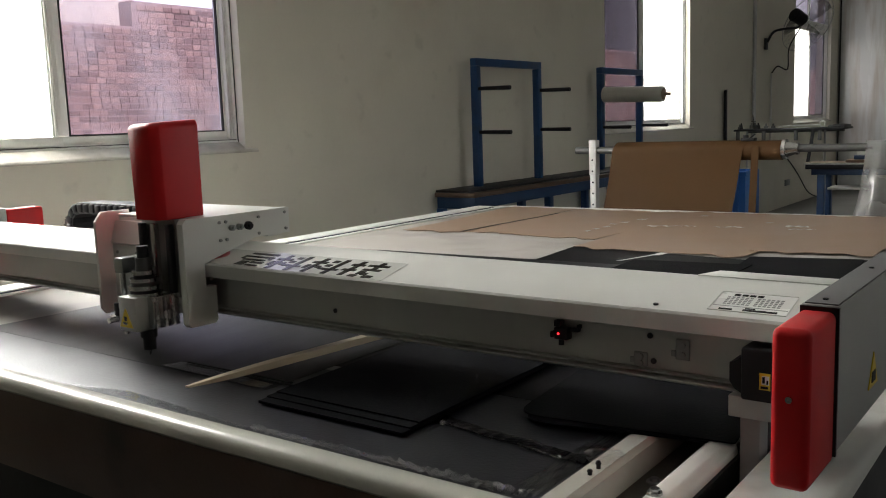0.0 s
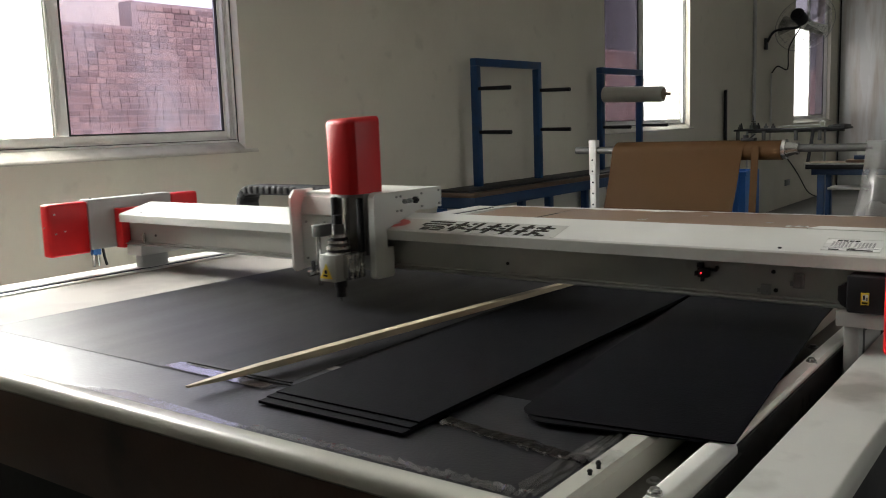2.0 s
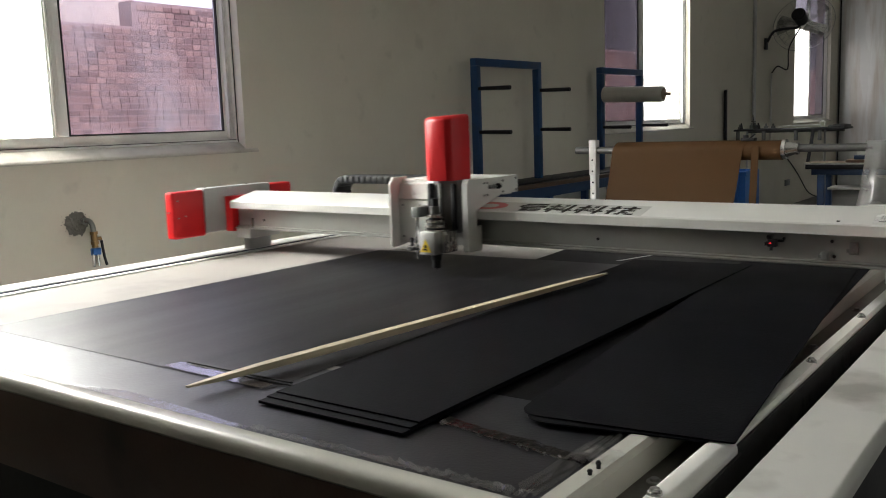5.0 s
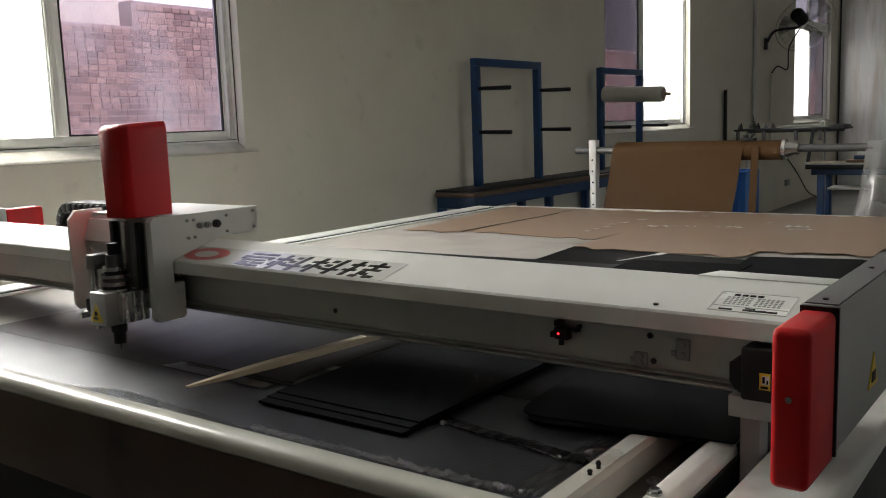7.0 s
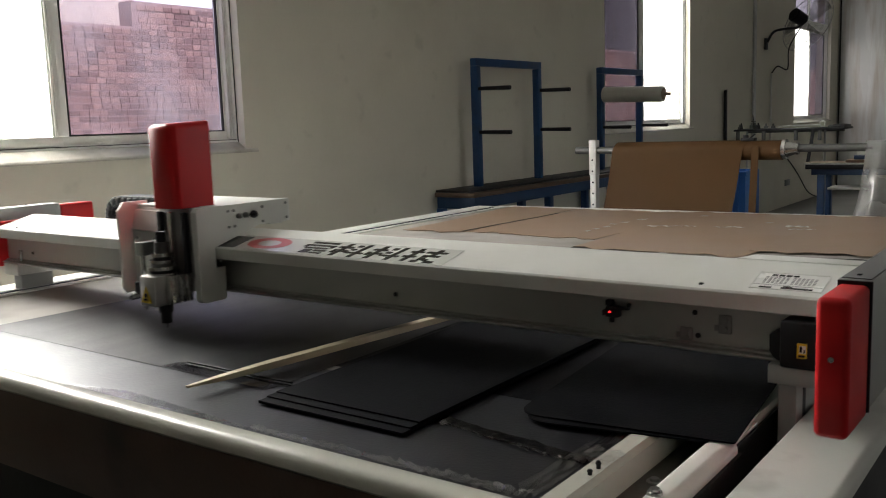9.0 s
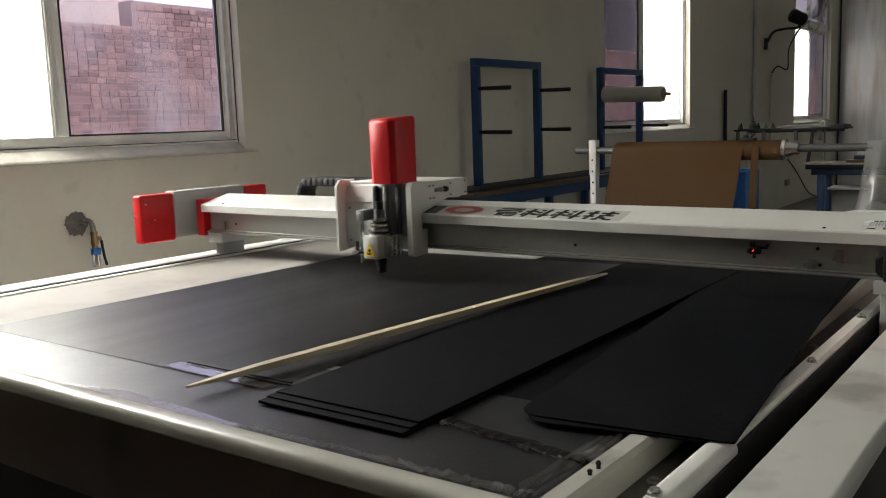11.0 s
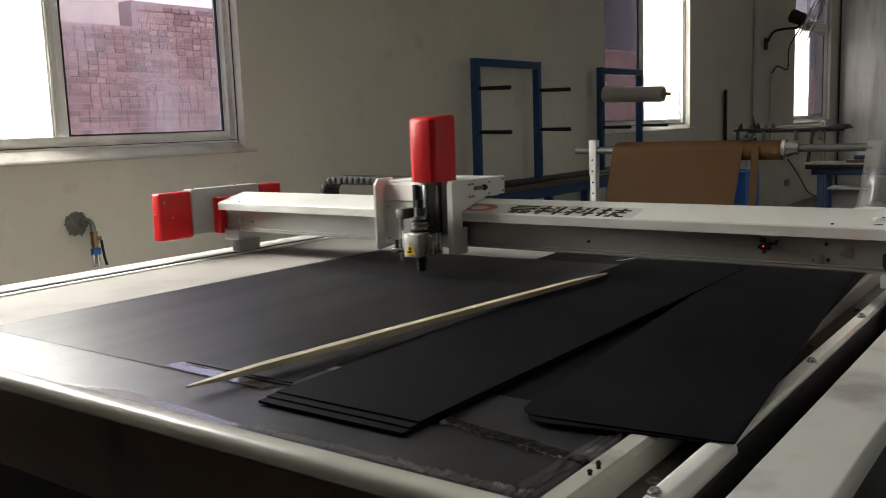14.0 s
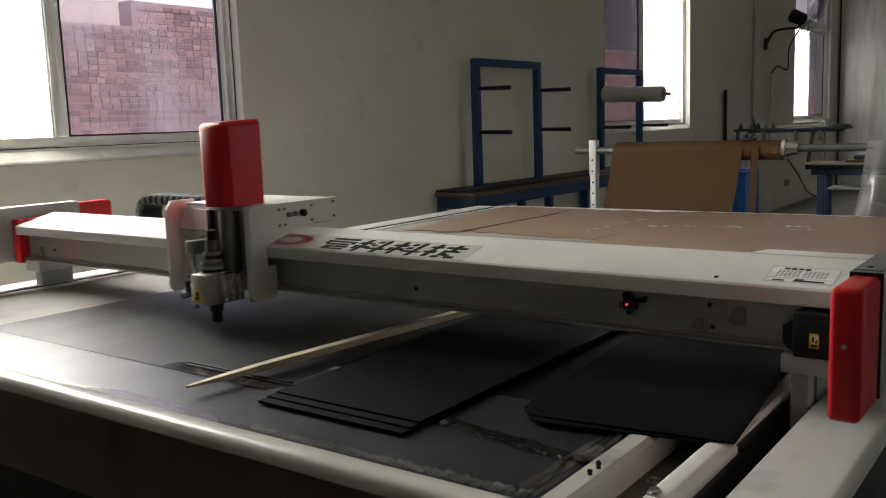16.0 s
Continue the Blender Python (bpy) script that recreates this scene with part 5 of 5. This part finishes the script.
def side_bench():
    z = 1.10
    s = thing("side_bench", (-2.8, 10.2, 0), "narrow dark steel side bench standing out from the wall", "bench")
    bm = B()
    box(bm, -3.30, -2.16, 9.98, 10.42, z - 0.022, z, 0.003)
    part("top", bm, BLACK_PLASTIC, s, "dark grimy bench top")
    for x in (-3.28, -3.0, -2.66, -2.42):
        bm = B()
        box(bm, x, x + 0.035, 10.0, 10.03, z - 0.13, z - 0.0225, 0.003)
        part("bracket", bm, DARK_STEEL, s)
    bm = B()
    box(bm, -3.29, -2.24, 10.40, 10.42, z - 0.05, z - 0.0225)
    part("back_rail", bm, DARK_STEEL, s, smooth=False)
    for x in (-3.27, -2.43):
        bm = B()
        cyl(bm, (x, 10.36, 0.0), (x, 10.36, z - 0.022), 0.012, n=10)
        part("leg", bm, MACHINE_GREY, s)
    bm = B()
    prism(bm, [(-2.34, z + 0.0005), (-2.33, z + 0.022), (-2.25, z + 0.034), (-2.17, z + 0.026), (-2.165, z + 0.0005)], "y", 10.06, 10.36, 0.004)
    tagged(part("tool_bag", bm, BLACK_PLASTIC, base=(-2.25, 10.2, z)), "flat black tool bag on the side bench", "bag")
    bm = B()
    sheet(bm, lambda u, v: Vector((-2.47 + 0.035 * u - 0.05 * v, 9.972 - 0.012 * v * v, z + 0.004 - 0.36 * v)), 2, 8, 0.004)
    tagged(part("strap", bm, BLACK_PLASTIC, base=(-2.45, 9.97, z - 0.3)), "black strap hanging from the bench edge", "strap")
    bm = B()
    cyl(bm, (-3.15, 10.2, z + 0.0004), (-3.15, 10.2, z + 0.10), 0.009, n=10)
    tube(bm, [(-3.15, 10.2, z + 0.10), (-3.15, 10.19, z + 0.135), (-3.14, 10.15, z + 0.15), (-3.13, 10.11, z + 0.135), (-3.13, 10.10, z + 0.11)], 0.008, 8)
    cyl(bm, (-3.175, 10.2, z + 0.085), (-3.125, 10.2, z + 0.085), 0.006, n=8)
    tagged(part("tap", bm, STEEL, base=(-3.15, 10.2, z)), "small steel tap with a bent spout on the bench", "tap")
    bm = B()
    tube(bm, [(-2.85, 10.1, z + 0.02), (-2.65, 10.12, z + 0.03), (-2.42, 10.14, z + 0.028)], 0.006, 8)
    tagged(part("white_stick", bm, PVC, base=(-2.85, 10.1, z)), "white plastic rod lying on the side bench", "rod")
    bm = B()
    tube(bm, [(-2.42 + 0.03 * math.cos(a), 10.2, z + 0.037 + 0.03 * math.sin(a)) for a in [k * 0.65 for k in range(11)]], 0.006, 8)
    tagged(part("cable_ring", bm, PVC, base=(-2.42, 10.2, z)), "white coil standing on the bench end", "coil")
    rng = random.Random(3)
    for i in range(7):
        x = -3.28 + i * 0.055 + rng.uniform(-0.015, 0.015)
        y = 10.05 + rng.uniform(0.0, 0.2)
        bm = B()
        h, r = rng.uniform(0.015, 0.05), rng.uniform(0.015, 0.03)
        cyl(bm, (x, y, z + 0.0002), (x, y, z + h), r, r * rng.uniform(0.6, 1.0), n=12)
        cyl(bm, (x, y, z + h), (x, y, z + h + 0.025), r * 0.4, n=8)
        tagged(part("bottle", bm, (DARK_STEEL, BLACK_PLASTIC, DULL_STEEL)[i % 3], base=(x, y, z)), "small workshop bottle on the side bench", "bottle", "bottles on the bench")


side_bench()


def wall_pipes():
    bm = B()
    cyl(bm, (XW + 0.025, 11.10, 0.0), (XW + 0.025, 11.10, CEIL), 0.022, n=12)
    tagged(part("conduit", bm, PLASTER_GREY, base=(XW, 11.1, 1.02)), "grey painted vertical pipe on the wall", "pipe")
    bm = B()
    cyl(bm, (XW + 0.015, 11.82, 0.9), (XW + 0.015, 11.82, 1.76), 0.013, n=10)
    tagged(part("conduit", bm, PVC, base=(XW, 11.82, 1.02)), "thin white cable conduit on the wall", "pipe")
    bm = B()
    cyl(bm, (XW + 0.03, YE - 0.03, 0.0), (XW + 0.03, YE - 0.03, CEIL), 0.012, n=10)
    tagged(part("corner_pipe", bm, BLACK_PLASTIC, base=(XW, YE, 0)), "dark pipe in the room corner", "pipe")
    bm = B()
    prism(bm, [(10.02, 0.0), (10.09, 0.0), (10.065, 1.545), (10.03, 1.535)], "x", XW + 0.02, XW + 0.05, 0.003)
    tagged(part("leaning_bar", bm, BLACK_PLASTIC, base=(XW, 10.1, 0)), "dark flat bar leaning upright against the wall", "bar")
    bm = B()
    box(bm, XW, XW + 0.02, 12.55, 12.75, 0.28, 0.36, 0.004)
    tagged(part("socket", bm, DULL_STEEL, base=(XW, 12.6, 0.3)), "dark wall socket low on the wall", "socket")
    bm = B()
    tube(bm, [(XW + 0.02, 12.0, 0.70), (XW + 0.03, 12.5, 0.66), (XW + 0.05, 13.0, 0.42), (XW + 0.06, 13.6, 0.1), (XW + 0.2, 13.9, 0.010)], 0.008, 6)
    tagged(part("wall_cable", bm, BLACK_PLASTIC, base=(XW, 12, 0.0)), "black cable hanging down the wall", "cable")


wall_pipes()


FAN_AT = Vector((-3.06, 11.72, 2.40))


def wall_fan():
    f = thing("wall_fan", (XW, 11.58, 2.14), "dark wall fan with wire cage on a curved arm", "fan")
    bm = B()
    box(bm, XW, XW + 0.03, 11.545, 11.615, 2.05, 2.19, 0.004)
    part("wall_plate", bm, BLACK_PLASTIC, f)
    bm = B()
    tube(bm, [(XW + 0.03, 11.58, 2.14), (XW + 0.10, 11.6, 2.26), (XW + 0.22, 11.66, 2.29), FAN_AT + Vector((-0.03, -0.01, -0.1)), FAN_AT + Vector((0, 0, -0.04))], 0.016, 10)
    part("arm", bm, BLACK_PLASTIC, f)
    bm = B()
    tube(bm, [FAN_AT + Vector((0, 0, -0.1)), (XW + 0.285, 11.62, 2.06), (XW + 0.27, 11.64, 1.84), (XW + 0.20, 11.80, 1.80), (XW + 0.08, 11.86, 1.85), (XW + 0.02, 11.82, 1.77)], 0.008, 6)
    part("cable", bm, BLACK_PLASTIC, f)
    # the head faces +x as built, its axis dips forward
    bm = B()
    cyl(bm, (-0.14, 0, 0), (0.06, 0, 0), 0.085, 0.075, n=20)
    bmesh.ops.bevel(bm, geom=[e for e in bm.edges if abs(e.verts[0].co.x - e.verts[1].co.x) < 1e-5], offset=0.02, segments=3, affect="EDGES")
    bmesh.ops.translate(bm, verts=bm.verts, vec=f.location)
    motor = part("fan_head", bm, BLACK_PLASTIC, f, "dark fan motor")
    R = 0.37
    bm = B()
    n = 32
    for k in range(n):
        a = 6.2832 * k / n
        ca, sa = math.cos(a), math.sin(a)
        for sgn in (-1, 1):
            tube(bm, [(0.12 + sgn * 0.05, 0.06 * ca, 0.06 * sa), (0.12 + sgn * 0.055, 0.6 * R * ca, 0.6 * R * sa), (0.12 + sgn * 0.03, 0.93 * R * ca, 0.93 * R * sa), (0.12, R * ca, R * sa)], 0.0013, 4)
    for r0, xx in ((R, 0.12), (0.6 * R, 0.175), (0.6 * R, 0.065), (0.85 * R, 0.16), (0.85 * R, 0.08)):
        ring = [(xx, r0 * math.cos(6.2832 * k / 24), r0 * math.sin(6.2832 * k / 24)) for k in range(25)]
        tube(bm, ring, 0.0035 if r0 == R else 0.0018, 5)
    bmesh.ops.translate(bm, verts=bm.verts, vec=f.location)
    part("cage", bm, DULL_STEEL, motor, "thin wire cage", smooth=False)
    for k in range(3):
        bm = B()

        def fn(u, v, k=k):
            r = 0.05 + 0.28 * v
            a = 6.2832 * k / 3 + (u - 0.5) * (1.15 - 0.2 * v)
            return Vector((0.12 + 0.05 * (u - 0.5), r * math.cos(a), r * math.sin(a)))
        sheet(bm, fn, 6, 6, 0.003)
        bmesh.ops.translate(bm, verts=bm.verts, vec=f.location)
        part("blade", bm, FAN_BLADE, motor)
    return motor


FAN_BLADE = film_material("smoky_blade", (0.25, 0.25, 0.26), 0.35)
FAN = wall_fan()


# ---- at the back of the room ----
def work_table():
    t = thing("work_table", (-1.5, 8.8, 0), "blue steel work table with a black top", "table")
    x0, x1, y0, y1, z = -2.10, -0.2, 8.25, 8.62, 0.825
    bm = B()
    box(bm, x0, x1, y0, y1, z - 0.010, z, 0.003)
    part("top", bm, DARK_WOOD, t, "dark brown table top")
    bm = B()
    box(bm, x0, x1, y0 - 0.004, y0 - 0.0005, z - 0.012, z + 0.002)
    part("edge_strip", bm, PVC, t, "thin pale edge strip", smooth=False)
    bm = B()
    box(bm, x0 + 0.005, x1, y0 + 0.005, y1, z - 0.055, z - 0.0105, 0.003)
    part("board", bm, BLACK_PLASTIC, t, "dark underboard")
    bm = B()
    box(bm, x0 + 0.05, x1 - 0.05, y0 + 0.03, y1 - 0.03, z - 0.105, z - 0.0555, 0.004)
    part("frame", bm, NAVY_OR_SHADED, t)
    for x in (x0 + 0.13, x1 - 0.2):
        for y in (y0 + 0.06, y1 - 0.06):
            bm = B()
            box(bm, x - 0.03, x + 0.03, y - 0.03, y + 0.03, 0.0, z - 0.1055, 0.004)
            part("leg", bm, BLUE_STEEL, t)
    bm = B()
    box(bm, x0 + 0.18, x1 - 0.15, y0 + 0.05, y1 - 0.05, 0.592, 0.610, 0.004)
    part("shelf", bm, PVC, t)
    for i, (a, b, c, d) in enumerate(((-1.78, -1.0, 0.8252, 0.850), (-1.72, -1.1, 0.867, 0.885), (-1.70, -1.2, 0.905, 0.925))):
        bm = B()
        box(bm, a, b, 8.32 + 0.03 * i, 8.58, c if i == 0 else c - 0.017 * i, d, 0.005)
        tagged(part("flat_pack", bm, (DARK_WOOD, NAVY_OR_SHADED, PVC)[i], base=((a + b) / 2, 8.6, c)), "flat board pack stacked on the work table", "board", "boards on the work table")


work_table()


def crate(z, label):
    c = thing("crate", (-2.5, 8.0, z), label, "crate", "stacked crates")
    x0, x1, y0, y1, h = -2.74, -2.505, 7.9, 8.3, 0.385
    bm = B()
    box(bm, x0, x1, y0, y1, z + 0.001, z + 0.02)
    for a, b, cc, d in ((x0, x1, y0, y0 + 0.015), (x0, x1, y1 - 0.015, y1), (x0, x0 + 0.015, y0 + 0.015, y1 - 0.015), (x1 - 0.015, x1, y0 + 0.015, y1 - 0.015)):
        box(bm, a, b, cc, d, z + 0.02, z + h)
    part("body", bm, BLUE_CRATE, c, smooth=False)
    bm = B()
    box(bm, x0 - 0.012, x1 + 0.012, y0 - 0.012, y0, z + h - 0.04, z + h, 0.003)
    for k in range(4):
        xx = x0 + 0.012 + k * 0.051
        box(bm, xx, xx + 0.012, y0 - 0.01, y0, z + 0.02, z + h - 0.04)
    part("rib", bm, BLUE_CRATE, c)
    bm = B()
    box(bm, x0 + 0.055, x0 + 0.135, y0 - 0.004, y0 + 0.0155, z + h - 0.12, z + h - 0.07)
    part("hand_hole", bm, BLACK_PLASTIC, c, smooth=False)


crate(0.0, "blue plastic crate on the floor")
crate(0.387, "blue plastic crate stacked on another")


# ---- bricks of the yard wall ----
def brick_wall():
    XB = -9.0
    w = thing("brick_wall", (XB, 6.0, -0.05), "weathered red brick yard wall", "wall")
    bm = B()
    box(bm, XB - 0.24, XB - 0.003, -6.0, 6.40, -0.05, 2.50)
    box(bm, XB - 0.24, XB - 0.003, 6.40, 60.0, -0.05, 2.79)
    part("mortar", bm, MORTAR, w, "pale mortar", smooth=False)
    BL, BH, G = 0.235, 0.056, 0.008
    meshes = []
    for ln in (BL, BL, 0.112):
        bm = B()
        box(bm, 0, 0.022, 0, ln, 0, BH)
        for v in bm.verts:
            v.co += Vector((random.uniform(-0.003, 0.003), random.uniform(-0.004, 0.004), random.uniform(-0.003, 0.003)))
        me = bpy.data.meshes.new("brick")
        bm.to_mesh(me)
        bm.free()
        me.materials.append(BRICK)
        meshes.append(me)
    rng = random.Random(11)
    verts, faces = [], []
    count = 0
    for row in range(40, -1, -1):
        z = -0.04 + row * (BH + 0.014)
        y = -5.9 - (row % 2) * 0.126 + rng.uniform(-0.02, 0.02)
        while y < 45:
            kind = 2 if rng.random() < 0.84 else rng.choice((0, 1))
            ln = 0.112 if kind == 2 else BL
            top = 2.50 if y < 6.40 else 2.79
            if z + BH <= top and (y + ln < 6.4 or y > 6.4 or z + BH < 2.5):
                if 5.2 < y < 7.75 and z > 1.2 and count < 300:
                    ob = new("brick", meshes[kind])
                    ob.parent = w
                    ob.location = Vector((XB - 0.019 + rng.uniform(-0.003, 0.006), y, z)) - w.location
                    count += 1
                elif y > 2 and z > 0.9:
                    x0, x1 = XB - 0.004, XB + 0.003 + rng.uniform(-0.003, 0.005)
                    i = len(verts)
                    verts += [(x0, y, z), (x1, y, z), (x1, y + ln, z), (x0, y + ln, z), (x0, y, z + BH), (x1, y, z + BH), (x1, y + ln, z + BH), (x0, y + ln, z + BH)]
                    faces += [(i + 1, i + 2, i + 6, i + 5), (i, i + 1, i + 5, i + 4), (i + 2, i + 3, i + 7, i + 6), (i + 4, i + 5, i + 6, i + 7), (i, i + 3, i + 2, i + 1)]
            y += ln + G
    me = bpy.data.meshes.new("bricks")
    me.from_pydata([Vector(v) - w.location for v in verts], [], faces)
    me.materials.append(BRICK)
    ob = new("bricks", me)
    ob.parent = w
    tagged(ob, kind="stuff")


brick_wall()


# ---- what moves ----
def motions():
    along = [(0.0, 1.135), (0.3, 1.137), (0.5, 1.181), (1.0, 1.345), (1.5, 1.530), (2.0, 1.707), (2.5, 1.889), (3.0, 2.077), (3.5, 2.263), (4.0, 2.438),
             (4.2, 2.462), (4.4, 2.462), (4.7, 2.35), (5.2, 2.03), (6.0, 1.53), (6.3, 1.345), (6.5, 1.225), (6.6, 1.172), (6.75, 1.136), (7.0, 1.135), (8.3, 1.135), (8.5, 1.147), (9.0, 1.303), (9.2, 1.374),
             (9.7, 1.555), (10.5, 1.85), (11.3, 2.146), (11.5, 2.224), (12.0, 2.400), (12.5, 2.477), (13.0, 2.438), (13.5, 2.287), (14.0, 2.107), (14.5, 1.918), (15.0, 1.732), (15.5, 1.548), (16.0, 1.367)]
    walk(GANTRY, [(t, pose(GB[0], y, GB[2], 0, 0.10, -0.5)) for t, y in along])
    across = [(0.0, -1.459), (0.2, -1.490), (0.5, -1.518), (1.0, -1.511), (1.5, -1.500), (2.0, -1.481), (2.5, -1.479), (3.0, -1.488), (3.5, -1.502), (4.0, -1.511), (4.2, -1.504),
              (5.2, -1.53), (6.3, -1.545), (6.5, -1.543), (6.85, -1.545), (7.0, -1.557), (7.3, -1.628), (7.5, -1.631), (8.5, -1.631), (9.0, -1.632), (11.3, -1.624), (11.5, -1.628), (12.0, -1.639), (12.5, -1.597), (13.0, -1.525), (13.5, -1.526), (14.0, -1.537), (14.5, -1.543), (15.0, -1.545), (15.5, -1.547), (16.0, -1.538)]
    walk(HEAD, [(t, pose(x + 1.590, 0, 0)) for t, x in across])
    walk(CHAIN, [(t, pose((x + 1.590) / 2, 0, 0)) for t, x in across])
    base = FAN_AT - Vector((XW, 11.58, 2.14))
    swing = [(0.0, 62), (1.0, 72), (2.5, 84), (5.0, 88), (7.0, 80), (9.0, 60), (11.0, 34), (12.5, 14), (14.0, 12), (16.0, 26)]
    walk(FAN, [(t, pose(base.x, base.y, base.z, 0, 0, a) @ pose(0, 0, 0, 0, 24, 0)) for t, a in swing])


motions()
